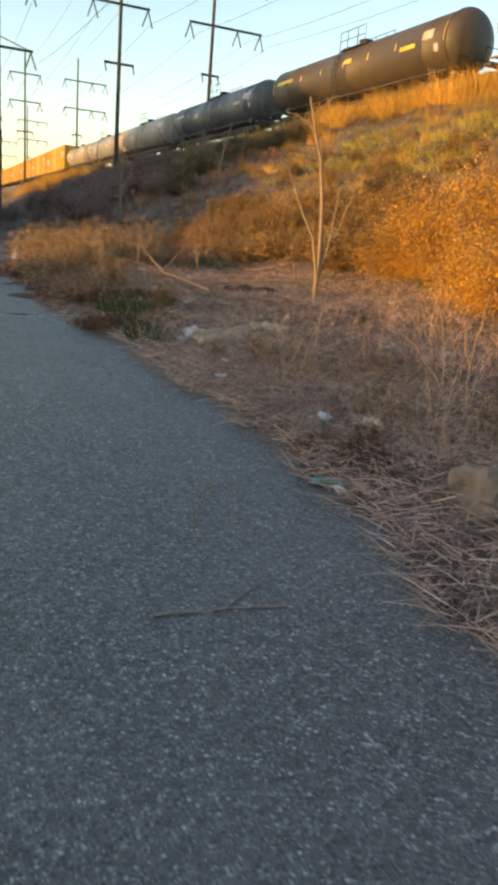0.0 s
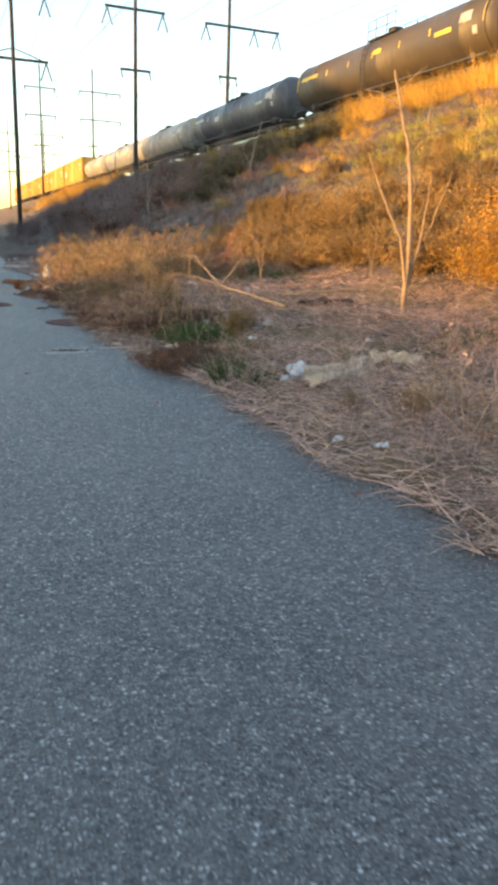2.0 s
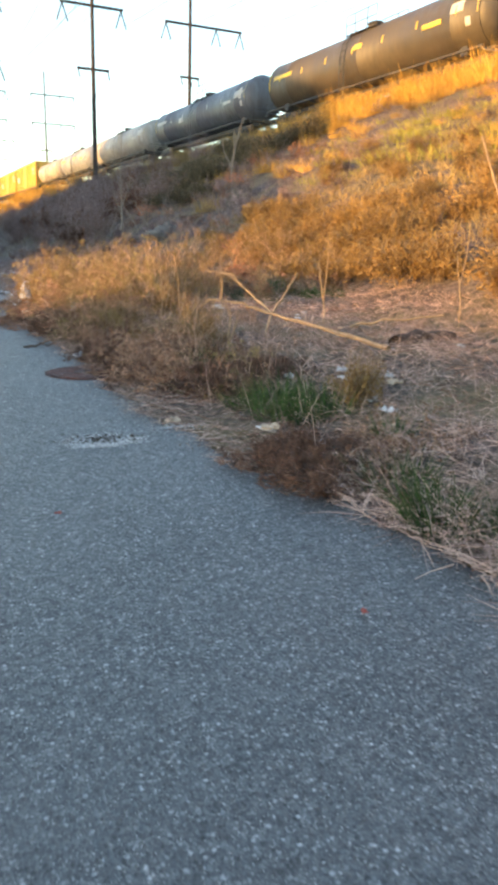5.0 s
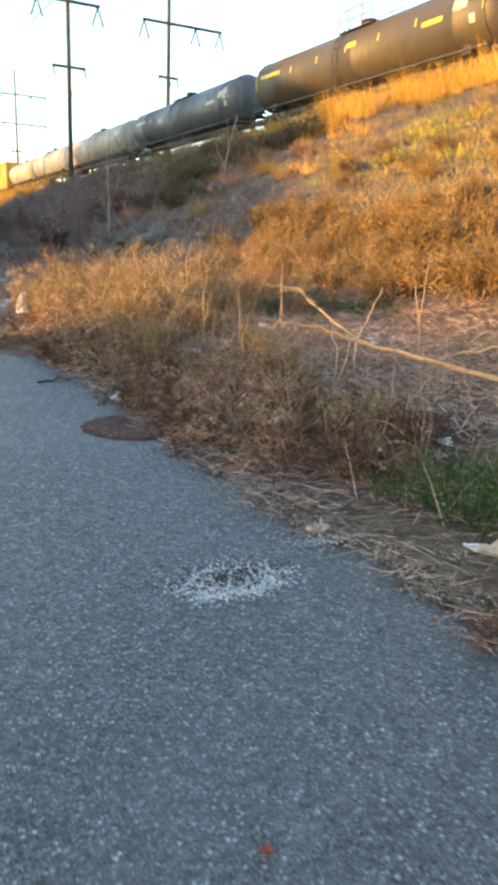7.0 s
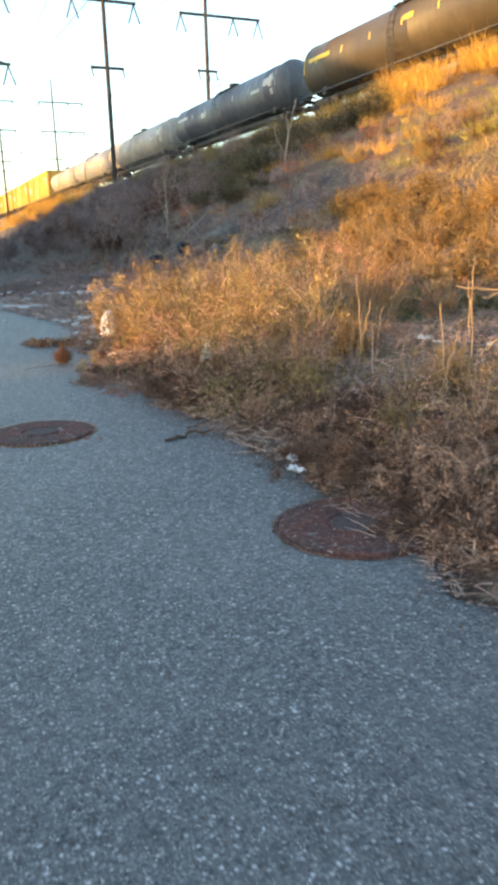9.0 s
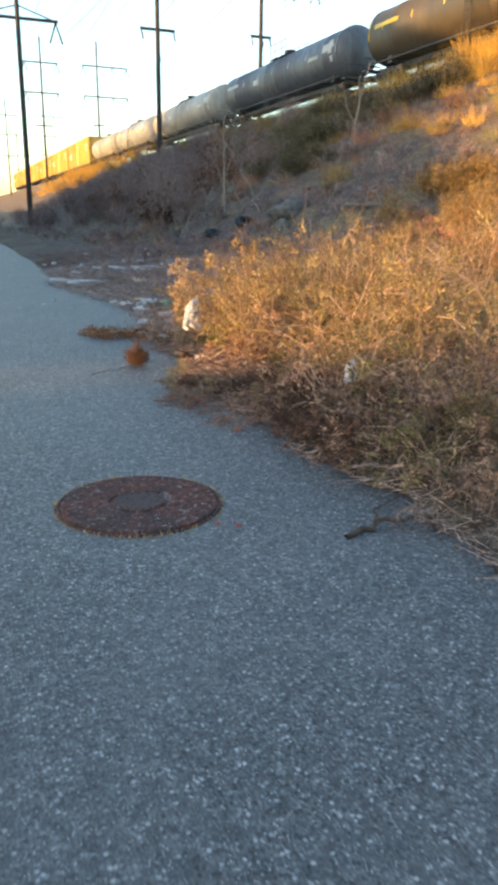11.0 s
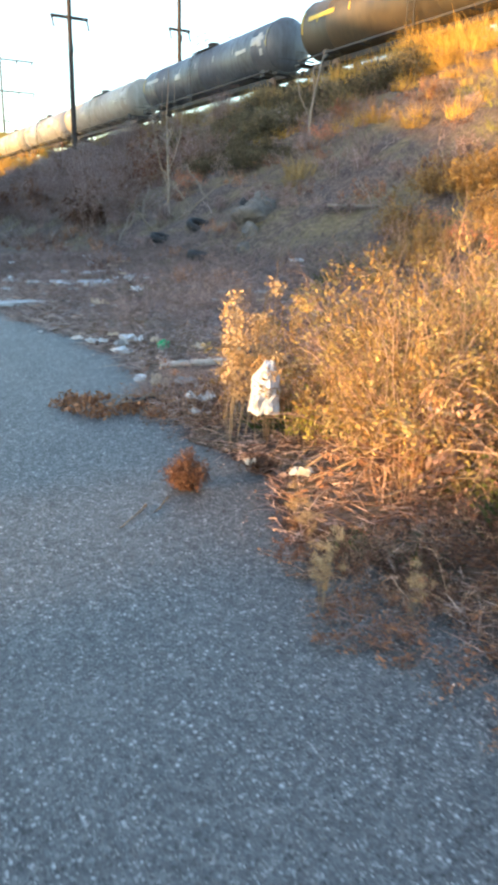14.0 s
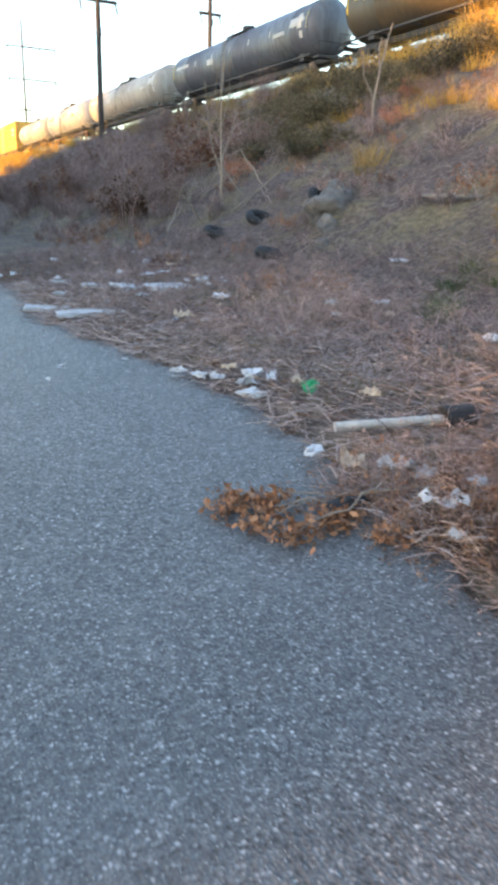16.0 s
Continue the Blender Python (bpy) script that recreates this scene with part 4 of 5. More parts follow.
low_weed = [tangle("low_weed", "low sprawling dark brown weed at the asphalt's edge", "weed", "low weeds at the edge", (WEEDSTEM, WEEDSTEM, DULL)[i], (DARK, DRYLEAF, RUSSET)[i], 30, 0.42, 0.42, 1100, 0.009, 0.0026, 0.6, 9, 0.016, 5, 2.4, 0.55, 0.22) for i in range(3)]
mats = [shrub("weed_mat", "flattened dark brown weed, partly dark fill for the shade under taller weeds", "weed", "flattened weeds", DARK, (DARK, REDDISH, DARK)[i], 30, 0.24, 0.55, 1600, 0.0085, 6, 0.0035, 0.08, 0.2, tw_len=0.7, stretch=4.0, plume=True, bunch=24) for i in range(3)]
place(weed, scatter(3, 2.3, 2.6, 10.9, 11.3, 0.35, 0.5) + scatter(20, 2.05, 3.1, 11.4, 13.6, 0.4, 0.65) + scatter(20, 2.05, 2.85, 13.4, 16.8, 0.45, 0.72) + scatter(18, 2.2, 3.4, 15.6, 18.5, 0.65, 0.95) + scatter(9, 5.2, 7, 16.5, 20, 0.7, 1.0) + scatter(5, 3.2, 5.2, 14.5, 17, 0.35, 0.55) + scatter(10, 2.9, 4.0, 2.2, 6.5, 0.4, 0.6))
place(pale, scatter(20, 2.35, 3.6, 16.6, 19.3, 0.7, 1.0) + scatter(17, 3.3, 4.9, 17.3, 20.3, 0.75, 1.05) + scatter(5, 2.3, 3.0, 13, 16.5, 0.45, 0.6) + [(2.45, 19.3, 0.8), (2.7, 19.0, 0.9), (2.4, 18.75, 0.7), (2.95, 19.3, 1.0), (2.65, 18.2, 0.8), (3.3, 18.9, 1.05)] + scatter(14, 6.8, 8.6, 18.5, 22.8, 0.5, 0.8) + scatter(8, 7.4, 9.0, 22, 26, 0.35, 0.55))
place(dead, scatter(54, 2.2, 5.6, 1.4, 8.2, 0.6, 1.15) + scatter(26, 3.0, 7.0, 8.5, 16.5, 0.4, 0.75) + scatter(34, 2.5, 7.2, 20.6, 30, 0.5, 1.0) + scatter(16, 3.2, 5.6, 23.4, 27, 0.9, 1.35) + scatter(22, 1.95, 3.0, 19.9, 20.9, 0.45, 0.8))
tall_dead = [tangle("dead_weed", "tall thin dry stalks curving over the straw", "dead weed", "dead stalk tangles", WEEDSTEM, WEEDSTEM, 10, 0.85, 0.4, 60, 0.010, 0.0034, 0.34, 5, 0.015, 2, 2.4, 1.5, 0.12) for _ in range(3)]
place(tall_dead, scatter(20, 2.55, 4.6, 2.2, 6.8, 0.6, 1.0) + scatter(8, 4.4, 6.0, 4.5, 8.5, 0.6, 1.0) + scatter(5, 2.4, 3.6, 10.8, 15.5, 0.4, 0.6))
place(low_weed, scatter(14, 1.95, 2.7, 10.9, 13.0, 0.6, 1.0) + scatter(20, 1.95, 2.6, 13.2, 16.6, 0.6, 1.05) + scatter(16, 1.6, 2.4, 16.5, 18.0, 0.5, 0.85) + [(1.45, 17.35, 0.6), (1.55, 17.1, 0.7), (1.75, 16.85, 0.75), (2.0, 16.55, 0.8), (2.0, 20.15, 0.9), (2.2, 19.95, 0.9), (2.4, 20.3, 1.0), (1.95, 20.5, 0.8), (2.55, 20.1, 1.0), (2.2, 20.55, 0.9), (2.7, 20.4, 1.0), (1.9, 12.55, 0.75), (2.1, 12.4, 0.9), (2.0, 8.9, 0.5)] + scatter(8, 2.2, 3.0, 8.8, 9.9, 0.6, 0.95))
rush = [clump("tall_grass", "tall straw-coloured grass leaning among the weeds", "grass clump", "tall grass on the verge", TAN, 130, 1.2, 0.5, 0.0045, 0.55, 0.7) for _ in range(3)]
place(rush, scatter(14, 2.5, 4.6, 16.8, 19.8, 0.7, 1.05) + scatter(5, 2.9, 4.5, 1.5, 6.5, 0.4, 0.6))
leafy = [shrub("leafy_weed", "yellow-green leafy weed growing through the dry stems", "weed", "green weeds on the verge", STEM, (YELGREEN, GREEN, OLIVE)[i], 12, 0.7, 0.35, 500, 0.022, 4, 0.004, 0.05, 0.6, tw_len=0.3) for i in range(3)]
place(leafy, scatter(11, 2.3, 3.1, 16.6, 18.6, 0.55, 0.85) + scatter(3, 2.2, 2.6, 12, 15.5, 0.3, 0.42) + [(2.35, 19.1, 0.7), (2.6, 19.5, 0.7), (2.75, 18.6, 0.9)])
rusts = [shrub("dry_weed", "small orange-brown weed glowing on the verge", "weed", "orange weeds on the verge", STEM, ORANGE, 26, 0.6, 0.26, 1600, 0.011, 8, 0.0035, 0.04, 0.35, stretch=2.6, tw_len=0.3, plume=True) for _ in range(2)]
place(rusts, [(3.0, 10.1, 0.85), (3.12, 10.2, 0.7), (2.9, 6.4, 0.5), (2.6, 6.7, 0.4), (3.0, 13.0, 1.0), (3.3, 14.2, 1.0), (2.7, 15.2, 1.1), (3.6, 16.0, 1.1), (2.4, 13.6, 0.8)])
# the last 26 mats are a dark underlayer: shade beneath the weeds as colour
place(mats, scatter(9, 1.95, 2.4, 8.7, 9.9, 0.6, 0.85) + scatter(8, 1.9, 2.3, 12.2, 14, 0.6, 0.9) + scatter(15, 1.92, 2.5, 15.2, 18.0, 0.6, 1.1) + [(1.62, 17.75, 0.45), (1.72, 18.05, 0.4), (1.85, 17.5, 0.6), (2.1, 20.1, 0.5), (1.95, 12.6, 0.6)] + [(2.25, 3.9, 0.5), (2.4, 3.6, 0.55), (2.55, 3.85, 0.5), (2.3, 3.3, 0.4)] + scatter(26, 2.15, 3.1, 11.0, 16.6, 0.7, 1.1))
greens = [clump("grass_tuft", "fresh green grass tuft among the dry weeds", "grass tuft", "green grass tufts", GREEN, 240, 0.42, 0.5, 0.007, 0.5, 0.7, segs=3) for _ in range(3)]
place(greens, [(2.43, 8.7, 0.8), (2.36, 8.35, 0.6), (2.5, 10.3, 0.75), (2.62, 10.5, 0.9), (2.8, 10.2, 0.8), (2.45, 10.7, 0.75), (2.75, 10.75, 0.85), (2.95, 10.45, 0.8), (2.65, 10.1, 0.7), (6.2, 18.6, 0.9), (6.6, 18.9, 0.9), (7.0, 19.2, 0.9), (5.8, 18.3, 0.8), (2.3, 8.15, 0.9), (2.45, 7.9, 0.7), (3.5, 8.2, 0.5), (3.9, 8.3, 0.5), (5.2, 8.6, 0.7), (4.8, 8.4, 0.7), (5.6, 8.9, 0.7), (4.4, 8.1, 0.6), (2.4, 19.5, 0.7), (2.6, 19.2, 0.8), (2.5, 17.6, 0.8), (2.75, 17.2, 0.8), (2.45, 17.1, 0.8), (2.5, 12.0, 0.9), (2.75, 12.4, 0.9), (2.35, 11.6, 0.8), (2.9, 11.9, 0.8), (1.75, 17.85, 0.35), (1.9, 17.6, 0.45), (5.5, 24.2, 0.7), (5.9, 24.6, 0.7), (5.2, 23.8, 0.6), (6.3, 24.9, 0.8), (6.7, 25.3, 0.8), (7.0, 24.8, 0.7), (7.3, 25.6, 0.7), (2.7, 19.7, 0.8), (2.95, 19.4, 0.8), (3.2, 18.0, 0.9), (3.0, 17.6, 0.8), (2.6, 18.2, 0.7), (2.9, 9.4, 0.6)] + scatter(16, 5.2, 7.0, 16.5, 19.5, 0.5, 0.9))
cream = [shrub("flowering_weed", "tall weed with cream-coloured dried flower heads", "weed", "flowering weeds", STEM, CREAM, 8, 1.15, 0.24, 1300, 0.014, 5, 0.004, 0.020, 0.05, tw_len=0.14, bunch=60) for _ in range(2)]
place(cream, [(2.02, 19.45, 1.0), (2.1, 19.65, 1.05), (2.2, 19.35, 0.95), (2.35, 19.75, 1.0), (2.7, 18.9, 0.95), (3.1, 17.3, 0.9), (5.6, 17.2, 0.8), (1.68, 18.15, 0.34), (1.62, 17.95, 0.28), (1.45, 17.6, 0.34), (1.38, 17.5, 0.28), (1.6, 17.3, 0.28), (1.85, 16.9, 0.3), (6.3, 18.2, 0.9), (2.1, 17.0, 0.4)])


# ---- straw and slope grass: uncountable ----
def thatch(name, label, mat, n, xr, yr, length, width, up, seed_edge=False, droop=0.15):
    y = rng.uniform(*yr, n)
    x = rng.uniform(*xr, n)
    if seed_edge:
        x = edge(y) + xr[0] + (xr[1] - xr[0]) * rng.uniform(0, 1, n) ** 1.3
    z = np.where(x > edge(y), gh(x, y), 0.014) + rng.uniform(0, 0.05, n)
    a = rng.uniform(0, 2 * np.pi, n)
    way = np.stack([np.cos(a), np.sin(a), rng.uniform(*up, n)], -1)
    way /= np.linalg.norm(way, axis=1)[:, None]
    v, f = blade_arrays(np.stack([x, y, z], -1), way, rng.uniform(*length, n), rng.uniform(*width, n), droop * rng.uniform(0.3, 1.5, n), 2)
    tagged(part(name, mesh_np(name, v, f), mat), label, "dry grass", kind="stuff")


thatch("straw_litter", "matted dry straw along the asphalt's edge", STRAW, 15000, (-0.10, 1.6), (-1, 9.2), (0.06, 0.34), (0.0025, 0.0065), (0.0, 0.7), True)
thatch("straw_litter", "thin broken straw under the verge weeds", STRAW, 10000, (-0.06, 1.5), (9, 20.3), (0.04, 0.20), (0.003, 0.006), (0.0, 0.5), True)
thatch("straw_litter", "matted grey straw along the asphalt's edge", SLOPE, 10000, (-0.08, 1.6), (20.0, 31), (0.06, 0.30), (0.004, 0.009), (0.0, 0.6), True)
thatch("straw_litter", "flattened dry straw over the waste ground", STRAW, 34000, (2.6, 7.6), (0, 20), (0.05, 0.26), (0.0025, 0.006), (0.0, 0.9))
thatch("straw_litter", "flattened grey straw over the waste ground", SLOPE, 16000, (2.6, 7.8), (19, 37), (0.08, 0.34), (0.004, 0.010), (0.0, 0.7))
thatch("dark_litter", "dark dead stalks lying over the waste ground", DULL, 9000, (3.2, 7.8), (20, 37), (0.10, 0.40), (0.006, 0.013), (0.0, 1.0))
# dark stalks that also colour in the shaded gaps at the weeds' base
thatch("dark_litter", "dark broken stalks in the straw, deepening the shade under the weeds", DARK, 13000, (0.05, 4.6), (7, 34), (0.06, 0.3), (0.004, 0.010), (0.0, 0.6), True)
thatch("standing_straw", "thin upright dead stalks on the verge", STRAW, 700, (0.4, 2.6), (0, 16), (0.3, 0.7), (0.004, 0.008), (1.2, 6.0), True, 0.3)
thatch("standing_straw", "upright dead grass at the slope's foot", DULL, 8000, (2.5, 7.5), (18, 36), (0.15, 0.42), (0.004, 0.009), (0.6, 3.0), False, 0.4)
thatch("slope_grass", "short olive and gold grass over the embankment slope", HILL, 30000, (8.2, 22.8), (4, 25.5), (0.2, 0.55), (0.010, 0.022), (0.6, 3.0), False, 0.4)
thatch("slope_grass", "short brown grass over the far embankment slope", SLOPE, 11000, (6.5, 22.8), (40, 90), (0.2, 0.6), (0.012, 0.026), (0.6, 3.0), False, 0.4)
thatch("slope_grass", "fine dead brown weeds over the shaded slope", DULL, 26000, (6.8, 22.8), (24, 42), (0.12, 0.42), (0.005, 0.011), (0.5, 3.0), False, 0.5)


def crumbs(n, mat, spread, size, label):
    """Grit, leaf bits and soil crumbs strewn over the paving's edge."""
    y = rng.uniform(-1, 31, n)
    x = edge(y) + rng.normal(0.02, spread, n)
    at = np.stack([x, y, np.where(x > edge(y), gh(x, y), 0.014) + size[1] * 0.3], -1)
    v, f = leaf_arrays(at, rng.uniform(*size, n), 1.5)
    tagged(part("edge_debris", mesh_np("edge_debris", v, f), mat), label, "debris", kind="stuff")


crumbs(9000, DARK, 0.10, (0.003, 0.012), "dark crumbs of soil and leaf along the asphalt's edge")
crumbs(4000, STRAW, 0.12, (0.003, 0.010), "pale straw crumbs along the asphalt's edge")


# ---- saplings, fallen wood and snags ----
TWIGS = ((1.312, 18.731, 1.178, 18.582), (1.181, 18.682, 0.981, 18.475))


def branching(name, label, category, paths, mat, at, group=""):
    v, f = tube_arrays(paths, 7)
    me = mesh_np(name, v, f)
    me.polygons.foreach_set("use_smooth", np.ones(len(f), bool))
    return tagged(part(name, me, mat, at=at), label, category, group)


def bend(pts, k=5, wob=0.008):
    """A limb through the given points, with more points and a little wobble."""
    p = np.asarray(pts, float)
    s = np.linspace(0, len(p) - 1, (len(p) - 1) * k + 1)
    q = np.stack([np.interp(s, np.arange(len(p)), p[:, i]) for i in range(3)], -1)
    q[1:-1] += rng.normal(size=(len(q) - 2, 3)) * wob
    return q


def limb(pts, r0, r1, k=5, wob=0.008):
    q = bend(pts, k, wob)
    return q, np.linspace(r0, r1, len(q))


branching("sapling", "bare pale sapling with forked upright limbs", "sapling", [
    limb([(0, 0, -0.2), (0.02, 0, 0.6), (-0.02, 0.0, 1.5), (-0.08, 0.04, 2.1), (-0.24, 0.12, 2.75), (-0.36, 0.18, 3.25)], 0.045, 0.016),
    limb([(0.0, 0, 0.35), (-0.12, 0.05, 1.0), (-0.38, 0.2, 1.6), (-0.6, 0.3, 2.15)], 0.03, 0.010),
    limb([(0.05, 0, 0.3), (0.16, -0.05, 1.0), (0.24, -0.1, 1.9)], 0.026, 0.008),
    limb([(0.03, 0, 0.55), (0.25, 0.0, 0.95), (0.3, -0.1, 1.2), (0.48, -0.22, 1.95)], 0.022, 0.007),
    limb([(-0.24, 0.12, 2.75), (-0.5, 0.25, 2.95), (-0.7, 0.35, 3.0)], 0.014, 0.006),
    limb([(-0.3, 0.14, 2.95), (-0.12, 0.0, 3.2), (0.02, -0.05, 3.3)], 0.012, 0.005),
    limb([(-0.08, 0.04, 2.1), (0.12, 0.0, 2.4), (0.2, 0.05, 2.9)], 0.016, 0.006)], BARK, pose(6.37, 11.88, 0.32))
branching("fallen_branch", "fallen pale branch with broken side limbs", "branch", [
    limb([(0, 0, 0.08), (-0.05, 0.7, 0.11), (-0.11, 1.4, 0.16), (-0.17, 2.13, 0.20)], 0.026, 0.018),
    limb([(-0.17, 2.13, 0.20), (-0.28, 2.65, 0.45), (-0.36, 2.95, 0.62), (-0.62, 3.15, 0.66)], 0.015, 0.005),
    limb([(-0.17, 2.13, 0.20), (-0.5, 2.3, 0.30), (-0.85, 2.45, 0.36), (-0.95, 2.5, 0.22)], 0.016, 0.006),
    limb([(-0.17, 2.13, 0.20), (0.12, 2.35, 0.45), (0.35, 2.5, 0.66)], 0.018, 0.006),
    limb([(-0.17, 2.13, 0.20), (-0.32, 1.95, 0.08), (-0.42, 1.8, -0.02)], 0.016, 0.008),
    limb([(-0.28, 2.65, 0.45), (-0.5, 2.7, 0.62), (-0.72, 2.75, 0.60)], 0.012, 0.005)], BARK, pose(4.23, 11.41, 0.30))
branching("rotten_log", "dark rotten log sunk in the straw", "log", [limb([(4.75, 12.0, 0.33), (5.2, 12.25, 0.36), (5.75, 12.3, 0.34)], 0.09, 0.06, 4, 0.012)], CHARWOOD, pose(0, 0, 0))
branching("fallen_branch", "thin pale broken branch lying on the straw", "branch", [limb([(5.0, 13.3, 0.36), (5.5, 13.1, 0.45), (6.1, 12.9, 0.52)], 0.022, 0.010, 4, 0.012), limb([(5.5, 13.1, 0.45), (5.75, 13.3, 0.55)], 0.010, 0.006, 3, 0.006)], BARK, pose(0, 0, 0))
branching("snag", "bare forked snag standing on the slope", "snag", [
    limb([(0, 0, -0.3), (-0.05, 0, 0.8), (0.1, 0, 1.6), (0.35, 0.1, 2.4), (0.5, 0.1, 2.9)], 0.055, 0.02),
    limb([(-0.05, 0, 0.8), (-0.35, 0.1, 1.4), (-0.5, 0.1, 2.0)], 0.03, 0.014),
    limb([(0.1, 0, 1.6), (0.0, 0, 2.2), (0.12, 0, 2.5)], 0.026, 0.012)], GREYBARK, pose(14.0, 37.4, float(gh(14.0, 37.4))))
branching("sapling", "thin bare grey sapling in front of the thicket", "sapling", [
    limb([(0, 0, -0.2), (0.02, 0, 1.4), (-0.02, 0.0, 2.8), (0.05, 0, 4.2)], 0.045, 0.010),
    limb([(0.0, 0, 0.9), (-0.3, 0.1, 2.0), (-0.45, 0.1, 3.2)], 0.022, 0.006),
    limb([(0.02, 0, 1.3), (0.35, -0.1, 2.3), (0.55, 0, 3.4)], 0.022, 0.006),
    limb([(0, 0, 2.1), (0.2, 0, 2.8), (0.22, 0, 3.8)], 0.015, 0.005),
    limb([(0, 0, 1.8), (-0.2, 0, 2.6), (-0.15, 0, 3.5)], 0.015, 0.005)], GREYBARK, pose(8.8, 36.8, float(gh(8.8, 36.8))))
for x, y, h in ((4.72, 13.44, 1.05), (3.9, 14.7, 0.95), (3.05, 14.0, 0.8), (3.3, 15.4, 0.85), (2.9, 12.2, 0.7), (6.6, 13.2, 1.2), (5.0, 5.0, 0.9), (3.6, 4.2, 0.8)):
    branching("dead_stalk", "single upright dead stalk snapped at the top", "stalk", [
        limb([(0, 0, -0.08), (0.02, 0.01, h * 0.5), (-0.03, 0, h)], 0.008, 0.0045, 4, 0.008),
        limb([(0.02, 0.01, h * 0.35), (0.08, 0.03, h * 0.62), (0.1, 0.04, h * 0.8)], 0.008, 0.004, 3, 0.006)], BARK, pose(x, y, float(gh(x, y)), 0, 0, rng.uniform(0, 360)), "dead stalks")
for i in range(16):
    x, y = rng.uniform(7.2, 10), rng.uniform(35.5, 42)
    a, L = rng.uniform(0, 6.28), rng.uniform(1.2, 2.4)
    branching("dead_branch", "grey dead branch leaning out of the thicket", "branch", [limb([(0, 0, 0), (math.cos(a) * L * 0.5, math.sin(a) * L * 0.5, L * 0.45), (math.cos(a) * L, math.sin(a) * L, L * 0.35)], 0.022, 0.007, 4, 0.03)], GREYBARK, pose(x, y, float(gh(x, y))), "dead branches at the thicket")
branching("twig", "long thin dark twig lying on the asphalt", "twig", [limb([(0.69, 2.2, 0.018), (0.95, 2.19, 0.018), (1.18, 2.15, 0.018)], 0.0052, 0.0032, 4, 0.004), limb([(0.95, 2.19, 0.018), (1.05, 2.27, 0.02), (1.15, 2.34, 0.018)], 0.0028, 0.002, 3, 0.003)], GREYBARK, pose(0, 0, 0))
for x0, y0, x1, y1 in TWIGS:
    branching("twig", "short dry twig lying on the asphalt", "twig", [limb([(x0, y0, 0.018), ((x0 + x1) / 2 + 0.012, (y0 + y1) / 2, 0.022), (x1, y1, 0.018)], 0.004, 0.002, 4, 0.003)], STEM, pose(0, 0, 0), "twigs on the asphalt")
for x0, y0, x1, y1, h in ((2.0, 18.55, 2.75, 17.7, 0.42), (2.05, 18.7, 3.0, 18.0, 0.5), (2.2, 18.2, 3.1, 17.1, 0.35), (2.3, 17.4, 2.7, 16.3, 0.3)):
    branching("bent_stalk", "long straw-coloured stalk bent over the verge", "stalk", [limb([(x0, y0, 0.06), ((x0 + x1) / 2, (y0 + y1) / 2, h), (x1, y1, h * 0.8)], 0.007, 0.003, 5, 0.012)], BARK, pose(0, 0, 0), "bent stalks on the verge")
branching("vine_stem", "curled dry vine stem on the asphalt", "vine", [limb([(1.39, 3.43, 0.02), (1.30, 3.30, 0.03), (1.22, 3.18, 0.02), (1.16, 3.04, 0.02), (1.10, 2.90, 0.02), (1.07, 2.81, 0.02)], 0.0035, 0.002, 4, 0.002), limb([(1.44, 3.40, 0.02), (1.38, 3.25, 0.05), (1.25, 3.05, 0.02), (1.24, 2.99, 0.02), (1.3, 2.93, 0.02)], 0.002, 0.0015, 4, 0.002)], BARK, pose(0, 0, 0))
branching("vine_stem", "thin curved stem bent on the asphalt", "vine", [limb([(1.09, 2.93, 0.02), (1.14, 3.12, 0.02), (1.25, 3.33, 0.02), (1.39, 3.43, 0.03), (1.7, 3.5, 0.04)], 0.0025, 0.0015, 4, 0.002)], STEM, pose(0, 0, 0))
branching("dead_branch", "dead weed branch fallen onto the asphalt", "branch", [limb([(1.37, 14.78, 0.02), (1.55, 14.85, 0.03), (1.8, 14.8, 0.04), (2.1, 14.9, 0.06)], 0.012, 0.006, 4, 0.01), limb([(1.55, 14.85, 0.03), (1.62, 14.98, 0.05), (1.8, 15.05, 0.05)], 0.006, 0.003, 3, 0.008)], CHARWOOD, pose(0, 0, 0))


